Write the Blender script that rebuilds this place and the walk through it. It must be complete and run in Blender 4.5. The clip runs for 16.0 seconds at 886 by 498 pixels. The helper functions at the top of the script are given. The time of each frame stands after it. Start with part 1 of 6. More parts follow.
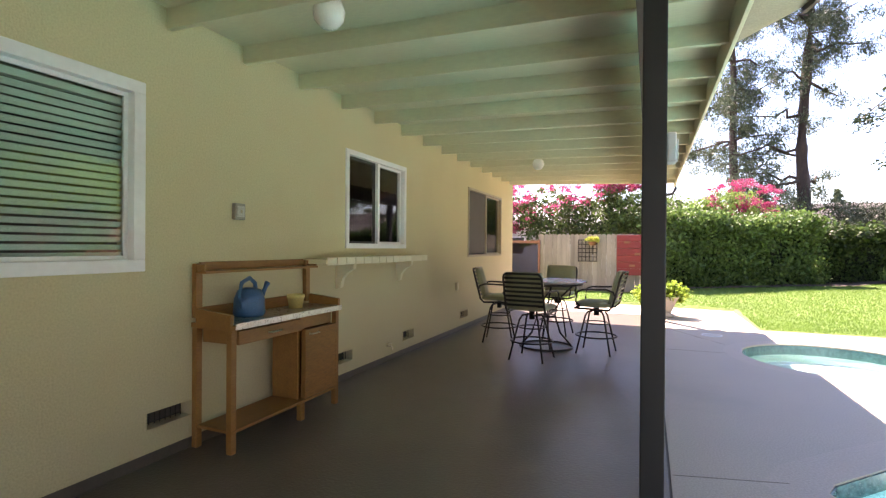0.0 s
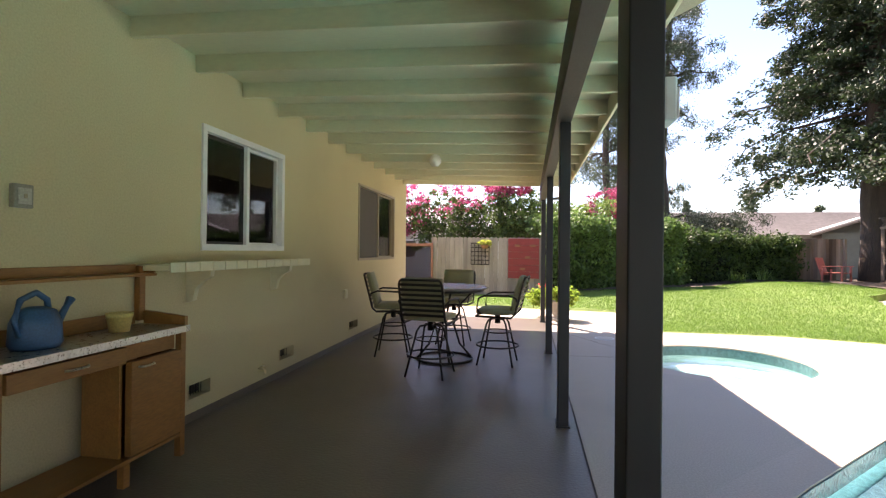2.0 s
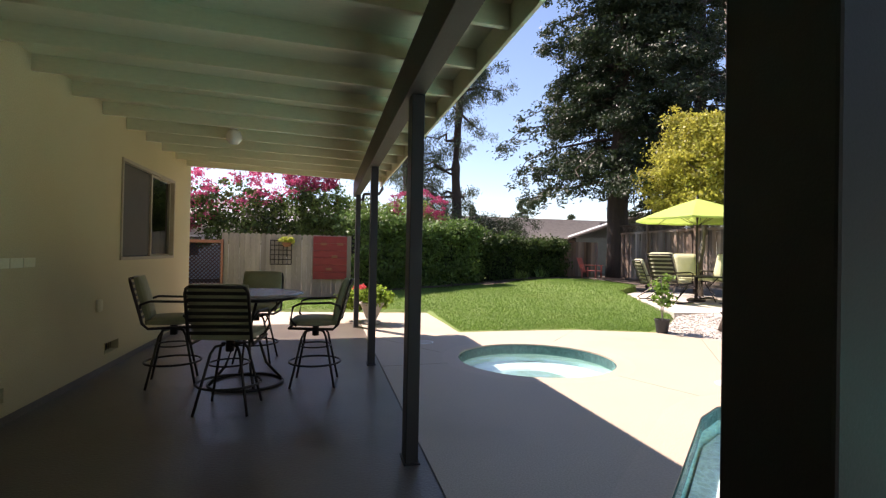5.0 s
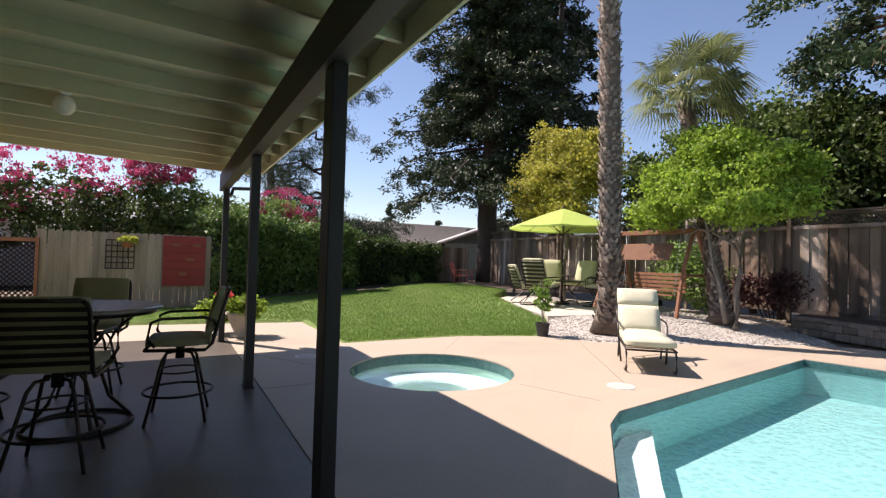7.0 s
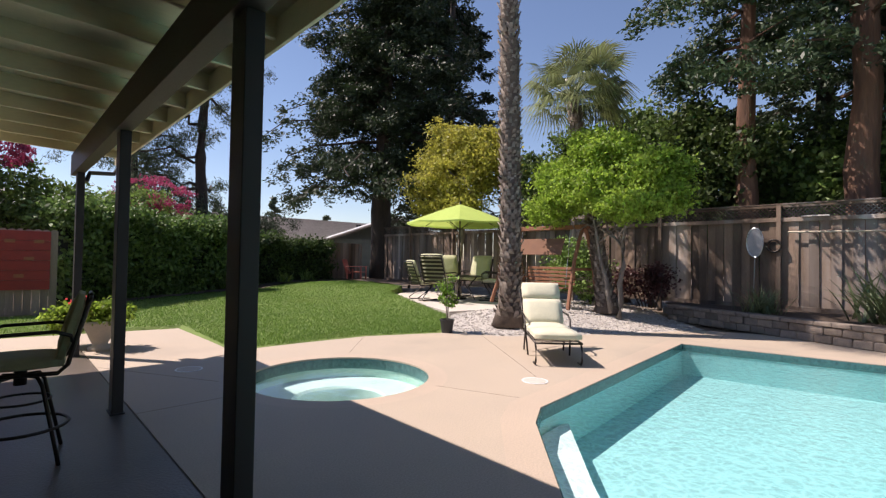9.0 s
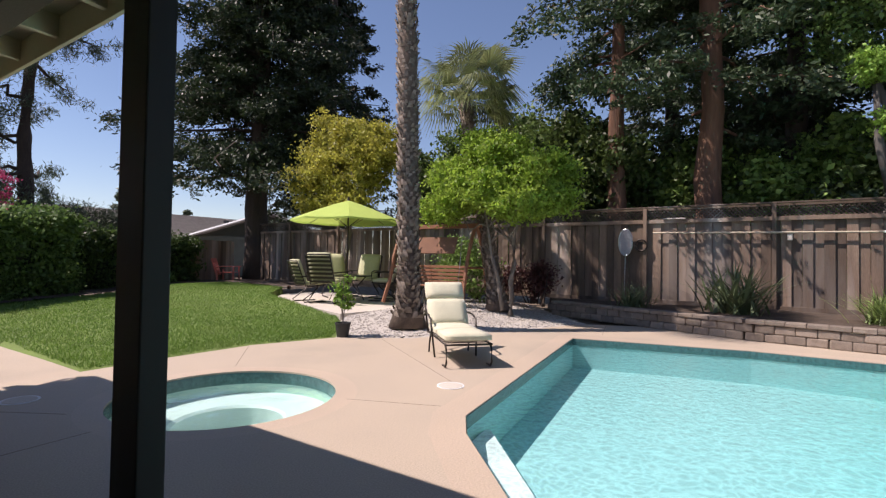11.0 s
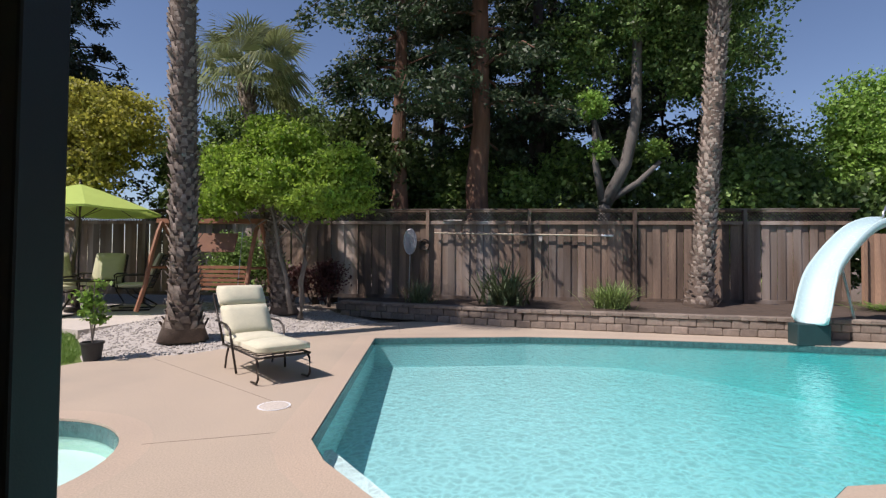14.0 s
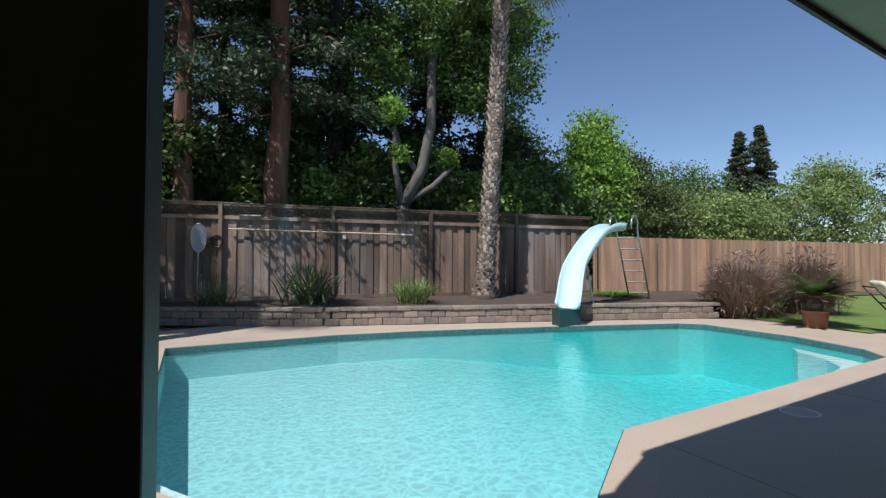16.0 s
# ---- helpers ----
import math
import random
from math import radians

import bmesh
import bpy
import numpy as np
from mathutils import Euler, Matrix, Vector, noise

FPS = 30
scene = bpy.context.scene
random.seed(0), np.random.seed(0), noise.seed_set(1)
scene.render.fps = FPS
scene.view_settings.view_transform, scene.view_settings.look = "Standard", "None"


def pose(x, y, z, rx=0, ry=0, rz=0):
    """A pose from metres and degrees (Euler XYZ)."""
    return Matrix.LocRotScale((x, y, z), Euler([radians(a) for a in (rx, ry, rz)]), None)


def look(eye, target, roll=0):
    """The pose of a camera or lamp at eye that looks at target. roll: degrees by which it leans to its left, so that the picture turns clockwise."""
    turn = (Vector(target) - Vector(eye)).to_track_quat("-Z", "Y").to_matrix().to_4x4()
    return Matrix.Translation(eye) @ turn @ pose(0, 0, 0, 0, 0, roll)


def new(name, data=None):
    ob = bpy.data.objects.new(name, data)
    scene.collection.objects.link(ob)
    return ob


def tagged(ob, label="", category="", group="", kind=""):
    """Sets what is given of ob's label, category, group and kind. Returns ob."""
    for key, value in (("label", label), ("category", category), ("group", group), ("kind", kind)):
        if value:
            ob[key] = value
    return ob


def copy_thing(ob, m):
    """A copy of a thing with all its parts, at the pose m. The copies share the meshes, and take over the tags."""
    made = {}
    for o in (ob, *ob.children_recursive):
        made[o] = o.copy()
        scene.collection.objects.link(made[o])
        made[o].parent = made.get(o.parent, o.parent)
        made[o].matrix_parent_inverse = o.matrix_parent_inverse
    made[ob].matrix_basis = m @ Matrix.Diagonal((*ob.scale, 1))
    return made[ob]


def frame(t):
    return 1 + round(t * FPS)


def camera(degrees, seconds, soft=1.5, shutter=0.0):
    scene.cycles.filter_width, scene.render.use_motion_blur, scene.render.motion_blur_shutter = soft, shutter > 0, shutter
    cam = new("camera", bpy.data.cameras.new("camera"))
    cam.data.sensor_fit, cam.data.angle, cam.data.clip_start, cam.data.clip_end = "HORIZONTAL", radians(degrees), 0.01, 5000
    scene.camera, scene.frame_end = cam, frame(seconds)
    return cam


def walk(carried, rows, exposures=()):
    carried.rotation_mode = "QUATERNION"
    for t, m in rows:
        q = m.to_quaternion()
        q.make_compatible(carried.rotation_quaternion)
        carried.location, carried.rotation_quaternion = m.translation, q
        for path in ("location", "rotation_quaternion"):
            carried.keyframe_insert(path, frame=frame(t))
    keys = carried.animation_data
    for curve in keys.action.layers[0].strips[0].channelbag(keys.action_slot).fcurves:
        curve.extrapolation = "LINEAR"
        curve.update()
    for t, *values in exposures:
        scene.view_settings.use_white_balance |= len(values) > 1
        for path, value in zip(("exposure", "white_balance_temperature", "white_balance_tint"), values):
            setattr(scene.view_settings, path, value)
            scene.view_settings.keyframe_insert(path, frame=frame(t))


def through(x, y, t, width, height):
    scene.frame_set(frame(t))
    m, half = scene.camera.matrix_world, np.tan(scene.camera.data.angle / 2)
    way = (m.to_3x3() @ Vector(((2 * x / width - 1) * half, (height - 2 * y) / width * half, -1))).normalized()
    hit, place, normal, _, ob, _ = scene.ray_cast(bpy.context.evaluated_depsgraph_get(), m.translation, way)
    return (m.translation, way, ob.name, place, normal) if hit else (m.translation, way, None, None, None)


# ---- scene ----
cam = camera(84.4, 16.0, soft=1.3)
PATH = [
    (0, (0.163, -0.149, 1.402), (-0.613, 1.694, 1.394), 0.4),
    (0.5, (0.113, 0.029, 1.402), (-0.579, 1.905, 1.395), 0.5),
    (1, (0.081, 0.219, 1.395), (-0.513, 2.128, 1.398), 0.6),
    (1.5, (0.007, 0.366, 1.397), (-0.482, 2.305, 1.398), 0.6),
    (2, (-0.1, 0.549, 1.395), (-0.447, 2.519, 1.404), 0.6),
    (2.5, (-0.168, 0.681, 1.396), (-0.368, 2.67, 1.404), 0.5),
    (3, (-0.223, 0.826, 1.396), (-0.286, 2.825, 1.405), 0.6),
    (3.5, (-0.276, 0.967, 1.393), (-0.202, 2.965, 1.41), 0.6),
    (4, (-0.332, 1.134, 1.395), (-0.126, 3.123, 1.408), 0.7),
    (6.5, (-0.521, 1.805, 1.38), (0.336, 3.612, 1.424), 1.6),
    (7, (-0.593, 2.001, 1.383), (0.384, 3.745, 1.431), 1.6),
    (7.5, (-0.624, 2.131, 1.376), (0.457, 3.813, 1.426), 1.3),
    (8, (-0.599, 2.242, 1.38), (0.577, 3.859, 1.425), 1.2),
    (10.5, (-0.64, 2.881, 1.372), (0.951, 4.091, 1.417), 0.9),
    (11, (-0.571, 3.046, 1.374), (1.102, 4.142, 1.419), 0.9),
    (11.5, (-0.544, 3.181, 1.371), (1.198, 4.163, 1.42), 0.8),
    (12, (-0.553, 3.347, 1.372), (1.256, 4.199, 1.423), 0.9),
    (12.5, (-0.569, 3.546, 1.371), (1.307, 4.238, 1.422), 0.8),
    (13, (-0.558, 3.653, 1.37), (1.369, 4.186, 1.418), 0.6),
    (13.5, (-0.487, 3.811, 1.371), (1.482, 4.162, 1.42), 0.6),
    (14, (-0.477, 3.903, 1.369), (1.513, 4.089, 1.421), 0.5),
    (14.5, (-0.471, 4.049, 1.367), (1.528, 4.042, 1.423), 0.5),
    (15, (-0.496, 4.225, 1.364), (1.491, 4.001, 1.421), 0.3),
    (15.5, (-0.492, 4.337, 1.365), (1.458, 3.892, 1.416), 0.2),
    (16, (-0.472, 4.429, 1.365), (1.41, 3.756, 1.414), 0.2),
]
walk(cam, [(t, look(eye, target, roll)) for t, eye, target, roll in PATH],
     [(0, 2.62, 7400, 33), (2.0, 2.12, 7300, 28), (4.0, 1.45, 7200, 25), (6.5, 0.8, 7000, 23), (8.0, 0.6, 6900, 22), (11.0, 0.35, 6800, 25), (14.5, 0.10, 6400, 20), (16.0, 0.10, 6050, 14)])

# ---- world and sun ----
SUN_GOES = Vector((1.22, -1.6, -2.8)).normalized()
world = bpy.data.worlds.new("world")
scene.world = world
world.use_nodes = True
wn = world.node_tree.nodes
sky = wn.new("ShaderNodeTexSky")
sky.sky_type, sky.sun_disc = "NISHITA", False
sky.sun_elevation = math.asin(-SUN_GOES.z)
sky.sun_rotation = math.atan2(-SUN_GOES.x, -SUN_GOES.y)
sky.air_density, sky.dust_density, sky.ozone_density = 1.0, 0.12, 3.0
world.node_tree.links.new(sky.outputs[0], wn["Background"].inputs[0])
wn["Background"].inputs[1].default_value = 0.10
sun = new("sun", bpy.data.lights.new("sun", "SUN"))
sun.data.energy, sun.data.angle, sun.data.color = 5.0, radians(0.53), (1.0, 0.95, 0.87)
sun.matrix_world = look((0, 0, 30), Vector((0, 0, 30)) + SUN_GOES)


# ---- materials ----
def material(name, a, b=None, size=0.3, rough=0.7, bump=0.0, fine=0.01, metal=0.0, vary=0.0, coat=0.0, stretch=(1, 1, 1), spread=0.5, sheen=0.0, stain=None, through=0.0, grain=1.0):
    """Two colours mixed by noise of a given size in metres; finer noise for relief; vary: difference from piece to piece."""
    m = bpy.data.materials.new(name)
    m.use_nodes = True
    t, n = m.node_tree, m.node_tree.nodes
    p = n["Principled BSDF"]
    b = b or tuple(c * 0.8 for c in a)
    tc = n.new("ShaderNodeNewGeometry")
    mp = n.new("ShaderNodeMapping")
    mp.inputs["Scale"].default_value = stretch
    t.links.new(tc.outputs["Position"], mp.inputs["Vector"])

    def noisy(scale, detail=4):
        x = n.new("ShaderNodeTexNoise")
        x.inputs["Scale"].default_value, x.inputs["Detail"].default_value = scale, detail
        t.links.new(mp.outputs[0], x.inputs["Vector"])
        return x.outputs[0]

    def mix(f, c1, c2, blend="MIX"):
        x = n.new("ShaderNodeMix")
        x.data_type, x.blend_type = "RGBA", blend
        for sock, v in ((x.inputs[0], f), (x.inputs[6], c1), (x.inputs[7], c2)):
            if isinstance(v, (int, float)):
                sock.default_value = v
            elif isinstance(v, tuple):
                sock.default_value = (*v, 1)
            else:
                t.links.new(v, sock)
        return x.outputs[2]

    def ramp(v, lo, hi):
        x = n.new("ShaderNodeMapRange")
        x.inputs[1].default_value, x.inputs[2].default_value = lo, hi
        t.links.new(v, x.inputs[0])
        return x.outputs[0]

    big = ramp(noisy(1 / size), 0.5 - spread / 2, 0.5 + spread / 2)
    col = mix(big, a, b)
    small = noisy(1 / fine, 3)
    dark = mix(ramp(small, 0.3, 0.7), (1 - 0.18 * grain,) * 3, (1 + 0.12 * grain,) * 3)
    col = mix(1.0, col, dark, "MULTIPLY")
    if stain:
        spot = ramp(noisy(1 / (size * 4), 6), 0.55, 0.72)
        col = mix(spot, col, stain)
    if vary:
        oi = n.new("ShaderNodeObjectInfo")
        tone = mix(oi.outputs["Random"], (1 - vary,) * 3, (1 + vary,) * 3)
        col = mix(1.0, col, tone, "MULTIPLY")
        isl = mix(tc.outputs["Random Per Island"], (1 - vary,) * 3, (1 + vary,) * 3)
        col = mix(1.0, col, isl, "MULTIPLY")
    t.links.new(col, p.inputs["Base Color"])
    rr = n.new("ShaderNodeMapRange")
    rr.inputs[3].default_value, rr.inputs[4].default_value = max(0.02, rough - 0.1), min(1, rough + 0.1)
    t.links.new(small, rr.inputs[0])
    t.links.new(rr.outputs[0], p.inputs["Roughness"])
    p.inputs["Metallic"].default_value = metal
    p.inputs["Coat Weight"].default_value = coat
    if sheen:
        p.inputs["Sheen Weight"].default_value = sheen
    if bump:
        bp = n.new("ShaderNodeBump")
        bp.inputs["Strength"].default_value, bp.inputs["Distance"].default_value = min(1, bump), fine * 0.6
        t.links.new(small, bp.inputs["Height"])
        t.links.new(bp.outputs[0], p.inputs["Normal"])
    if through:
        tr = n.new("ShaderNodeBsdfTranslucent")
        t.links.new(col, tr.inputs[0])
        ms = n.new("ShaderNodeMixShader")
        ms.inputs[0].default_value = through
        t.links.new(p.outputs[0], ms.inputs[1])
        t.links.new(tr.outputs[0], ms.inputs[2])
        t.links.new(ms.outputs[0], n["Material Output"].inputs[0])
    return m


def glass(name, tint, ripple=0.0, gloss=(1, 1, 1), ior=1.45, strength=0.3, net=0.0):
    m = bpy.data.materials.new(name)
    m.use_nodes = True
    t, n = m.node_tree, m.node_tree.nodes
    n.remove(n["Principled BSDF"])
    a, g, f, ms = (n.new("ShaderNode" + k) for k in ("BsdfTransparent", "BsdfGlossy", "Fresnel", "MixShader"))
    a.inputs[0].default_value, g.inputs[0].default_value = (*tint, 1), (*gloss, 1)
    g.inputs["Roughness"].default_value, f.inputs[0].default_value = 0.01, ior
    if ripple:
        geo, x, bp = n.new("ShaderNodeNewGeometry"), n.new("ShaderNodeTexNoise"), n.new("ShaderNodeBump")
        x.inputs["Scale"].default_value, x.inputs["Detail"].default_value = 1 / ripple, 3
        bp.inputs["Strength"].default_value, bp.inputs["Distance"].default_value = strength, ripple * 0.5
        t.links.new(geo.outputs["Position"], x.inputs["Vector"])
        t.links.new(x.outputs[0], bp.inputs["Height"])
        t.links.new(bp.outputs[0], g.inputs["Normal"])
        t.links.new(bp.outputs[0], f.inputs["Normal"])
        if net:
            # Sun caustics put into the tint: brighter cell edges, thrown on the basin below.
            wob, vo, mr, mc = (n.new("ShaderNode" + k) for k in ("TexNoise", "TexVoronoi", "MapRange", "Mix"))
            wob.inputs["Scale"].default_value = 3.0
            add = n.new("ShaderNodeVectorMath")
            add.operation = "MULTIPLY_ADD"
            add.inputs[1].default_value = (0.35, 0.35, 0.35)
            t.links.new(geo.outputs["Position"], wob.inputs["Vector"])
            t.links.new(wob.outputs[1], add.inputs[0])
            t.links.new(geo.outputs["Position"], add.inputs[2])
            vo.feature, vo.inputs["Scale"].default_value = "DISTANCE_TO_EDGE", 12.0
            t.links.new(add.outputs[0], vo.inputs["Vector"])
            mr.inputs[1].default_value, mr.inputs[2].default_value = 0.22, 0.0
            t.links.new(vo.outputs["Distance"], mr.inputs[0])
            mc.data_type = "RGBA"
            mc.inputs[6].default_value = (*(c * (1 - net * 0.16) for c in tint), 1)
            mc.inputs[7].default_value = (*(c * (1 + net * 0.12) for c in tint), 1)
            t.links.new(mr.outputs[0], mc.inputs[0])
            t.links.new(mc.outputs[2], a.inputs[0])
    for o, i in ((f.outputs[0], ms.inputs[0]), (a.outputs[0], ms.inputs[1]), (g.outputs[0], ms.inputs[2]), (ms.outputs[0], n["Material Output"].inputs[0])):
        t.links.new(o, i)
    return m


STUCCO = material("stucco", (0.60, 0.53, 0.33), (0.56, 0.49, 0.30), 1.2, 0.9, 0.5, 0.012, stain=(0.50, 0.43, 0.265), grain=0.5)
CREAM = material("cream_paint", (0.74, 0.70, 0.50), (0.66, 0.62, 0.43), 0.9, 0.55, 0.15, 0.02, stretch=(0.3, 1, 1), grain=0.25, spread=0.9)
WHITE = material("white_vinyl", (0.80, 0.80, 0.80), (0.74, 0.75, 0.76), 0.5, 0.35, 0.05, 0.05, grain=0.2)
TAN = material("tan_frame", (0.42, 0.36, 0.26), None, 0.3, 0.5)
BROWN = material("dark_brown_paint", (0.018, 0.018, 0.020), (0.024, 0.023, 0.025), 0.3, 0.5, 0.12, 0.004, grain=0.5)
BEAM = material("dark_beam_paint", (0.050, 0.042, 0.035), (0.038, 0.032, 0.028), 0.4, 0.5, 0.15, 0.006, stretch=(1, 0.2, 1), grain=0.5)
CONCRETE = material("patio_concrete", (0.50, 0.41, 0.315), (0.43, 0.36, 0.285), 0.9, 0.6, 0.15, 0.012, stain=(0.36, 0.305, 0.245), spread=0.8)
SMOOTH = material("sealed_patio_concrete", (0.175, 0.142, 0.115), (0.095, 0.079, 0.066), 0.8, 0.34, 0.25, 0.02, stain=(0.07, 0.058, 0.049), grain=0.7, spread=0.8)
COPING = material("coping_concrete", (0.52, 0.415, 0.32), (0.46, 0.375, 0.295), 0.9, 0.55, 0.35, 0.015, stain=(0.42, 0.34, 0.27), grain=0.8)
DECKJOINT = material("deck_joint", (0.26, 0.21, 0.165), None, 0.2, 0.9)
JOINT = material("joint_filler", (0.12, 0.10, 0.085), None, 0.2, 0.9)
SLAB = material("pale_slab", (0.60, 0.54, 0.47), (0.53, 0.48, 0.42), 0.7, 0.7, 0.3, 0.015)
PLASTER = material("pool_plaster_depth_tint", (0.35, 0.61, 0.625), (0.325, 0.58, 0.595), 0.8, 0.6, 0.2, 0.03, grain=0.4)
# Deep water's loss of red light is painted into the plaster, growing southward.
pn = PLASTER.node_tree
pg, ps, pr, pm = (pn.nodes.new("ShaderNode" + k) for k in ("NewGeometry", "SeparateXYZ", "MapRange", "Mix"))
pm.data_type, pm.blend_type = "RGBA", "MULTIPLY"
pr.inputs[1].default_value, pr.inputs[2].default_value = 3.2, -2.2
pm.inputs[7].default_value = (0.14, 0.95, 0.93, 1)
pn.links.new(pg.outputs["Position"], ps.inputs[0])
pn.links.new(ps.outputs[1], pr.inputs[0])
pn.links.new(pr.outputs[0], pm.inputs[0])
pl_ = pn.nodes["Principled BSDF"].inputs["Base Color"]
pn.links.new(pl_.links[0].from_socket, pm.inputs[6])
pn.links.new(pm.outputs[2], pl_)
STEPWHITE = material("white_step_plaster", (0.86, 0.90, 0.90), None, 0.4, 0.6)
POOLTILE = material("waterline_tile", (0.03, 0.08, 0.085), (0.07, 0.17, 0.17), 0.05, 0.2, 0.3, 0.03, vary=0.3)
WATER = glass("pool_water", (0.86, 0.97, 0.97), 0.10, ior=1.33, strength=0.28, net=0.8)
SPAWATER = glass("spa_water", (0.80, 0.94, 0.92), 0.3, ior=1.33, strength=0.12)
PANE = glass("window_glass", (0.88, 0.93, 0.90), gloss=(1, 1, 1), ior=1.5)
# Dark panel colour that stands in for the shade in rooms and vents.
DARKROOM = material("unlit_interior_dark", (0.10, 0.09, 0.08), None, 1.0, 0.9)
BLIND = material("blind_slat", (0.66, 0.74, 0.68), (0.62, 0.70, 0.64), 0.5, 0.5, grain=0.3)
SCREEN = material("insect_screen", (0.08, 0.07, 0.06), (0.10, 0.09, 0.08), 0.5, 0.7)
GRASSGROUND = material("lawn_soil", (0.15, 0.22, 0.045), (0.11, 0.17, 0.035), 0.9, 0.9, 0.5, 0.02)
GRASS = material("grass_blade", (0.175, 0.295, 0.06), (0.125, 0.225, 0.042), 0.7, 0.6, stain=(0.22, 0.30, 0.08), vary=0.25, through=0.4)
EARTH = material("bare_earth", (0.17, 0.13, 0.09), (0.12, 0.09, 0.065), 0.7, 0.95, 0.8, 0.03)
MULCH = material("bark_mulch", (0.10, 0.07, 0.05), (0.06, 0.045, 0.035), 0.15, 0.95, 0.9, 0.03)
GRAVEL = material("pale_gravel", (0.52, 0.48, 0.43), (0.38, 0.35, 0.32), 0.05, 0.9, 0.9, 0.02)
PEBBLE = material("gravel_stone", (0.58, 0.54, 0.48), (0.44, 0.40, 0.36), 0.1, 0.8, 0.3, 0.01, vary=0.3)
BLOCK = material("retaining_block", (0.30, 0.245, 0.195), (0.16, 0.13, 0.108), 0.10, 0.9, 1.0, 0.014, vary=0.24, spread=0.8)
FENCEWOOD = material("weathered_fence_wood", (0.20, 0.140, 0.099), (0.070, 0.050, 0.038), 0.22, 0.85, 0.8, 0.012, vary=0.45, stretch=(1, 1, 0.13), stain=(0.33, 0.28, 0.24), spread=0.6)
NEWFENCE = material("tan_fence_wood", (0.42, 0.26, 0.165), (0.25, 0.15, 0.098), 0.25, 0.85, 0.6, 0.012, vary=0.24, stretch=(1, 1, 0.12))
GREYFENCE = material("pale_grey_fence_wood", (0.40, 0.35, 0.29), (0.25, 0.22, 0.185), 0.25, 0.85, 0.6, 0.012, vary=0.22, stretch=(1, 1, 0.12), stain=(0.2, 0.175, 0.15))
REDWOODPAINT = material("red_painted_board", (0.27, 0.028, 0.026), (0.20, 0.022, 0.022), 0.2, 0.6, 0.3, 0.02)
BENCHWOOD = material("honey_stained_wood", (0.33, 0.155, 0.042), (0.24, 0.11, 0.03), 0.12, 0.5, 0.3, 0.01, stretch=(1, 0.2, 1), vary=0.08)
ZINC = material("zinc_sheet", (0.62, 0.62, 0.60), (0.5, 0.5, 0.49), 0.2, 0.3, 0.1, 0.03, metal=0.9)
BRASS = material("pale_brass", (0.75, 0.66, 0.48), None, 0.1, 0.3, metal=1.0)
BLUEPL = material("blue_plastic", (0.035, 0.12, 0.26), (0.03, 0.10, 0.22), 0.1, 0.4)
YELLOWPOT = material("yellow_glaze", (0.72, 0.58, 0.22), (0.66, 0.52, 0.19), 0.1, 0.5)
METALDK = material("dark_bronze_metal", (0.030, 0.024, 0.020), (0.045, 0.036, 0.030), 0.1, 0.4, 0.1, 0.01, metal=0.5)
CUSHION = material("sage_cushion", (0.30, 0.29, 0.16), (0.25, 0.245, 0.135), 0.2, 0.9, 0.4, 0.006, sheen=0.3)
CHAISECUSH = material("cream_cushion", (0.66, 0.63, 0.46), (0.58, 0.56, 0.41), 0.12, 0.9, 0.4, 0.006, sheen=0.2)
LIMECUSH = material("pale_sage_cushion", (0.52, 0.51, 0.34), (0.45, 0.45, 0.29), 0.2, 0.9)
TABLETOP = material("mosaic_table_top", (0.16, 0.14, 0.13), (0.24, 0.21, 0.19), 0.06, 0.2, 0.2, 0.03)
CANVAS = material("lime_canvas", (0.56, 0.72, 0.18), (0.52, 0.68, 0.16), 0.4, 0.8, 0.2, 0.01, through=0.35, grain=0.4)
TEAK = material("reddish_teak", (0.30, 0.13, 0.065), (0.22, 0.095, 0.05), 0.15, 0.7, 0.3, 0.01)
SLIDEBLUE = material("pale_aqua_fibreglass", (0.52, 0.69, 0.69), (0.49, 0.66, 0.67), 0.5, 0.25, 0.0, 0.05, coat=0.3, grain=0.1)
STEEL = material("brushed_steel", (0.62, 0.62, 0.62), None, 0.1, 0.3, metal=0.9)
LAMPGLASS = material("opal_glass", (0.85, 0.83, 0.78), (0.84, 0.82, 0.77), 0.1, 0.25, grain=0.05)
ROOFGREY = material("grey_shingle", (0.30, 0.27, 0.25), (0.22, 0.20, 0.19), 0.3, 0.9, 0.5, 0.05)
PALEWALL = material("pale_house_wall", (0.62, 0.60, 0.56), (0.55, 0.53, 0.50), 0.8, 0.9)
TERRA = material("pale_planter", (0.56, 0.50, 0.42), (0.48, 0.43, 0.36), 0.15, 0.8, 0.3, 0.01)
BLACKPOT = material("black_nursery_pot", (0.04, 0.04, 0.04), None, 0.1, 0.6)
REDPL = material("coral_plastic", (0.66, 0.20, 0.15), (0.58, 0.17, 0.13), 0.2, 0.5)
BARKRED = material("redwood_bark", (0.20, 0.10, 0.06), (0.10, 0.055, 0.038), 0.12, 0.95, 1.0, 0.03, stretch=(1, 1, 0.12))
BARKGREY = material("grey_bark", (0.24, 0.21, 0.18), (0.16, 0.14, 0.12), 0.15, 0.9, 0.8, 0.02, stretch=(1, 1, 0.3))
# Grey bark made darker: the shade on the pruned limbs is put into the colour.
BARKGREYSHADE = material("shaded_grey_bark", (0.15, 0.135, 0.118), (0.10, 0.09, 0.08), 0.15, 0.9, 0.6, 0.02, stretch=(1, 1, 0.4))
BARKDARK = material("dark_bark", (0.075, 0.055, 0.042), (0.045, 0.034, 0.028), 0.15, 0.95, 0.9, 0.03, stretch=(1, 1, 0.2))
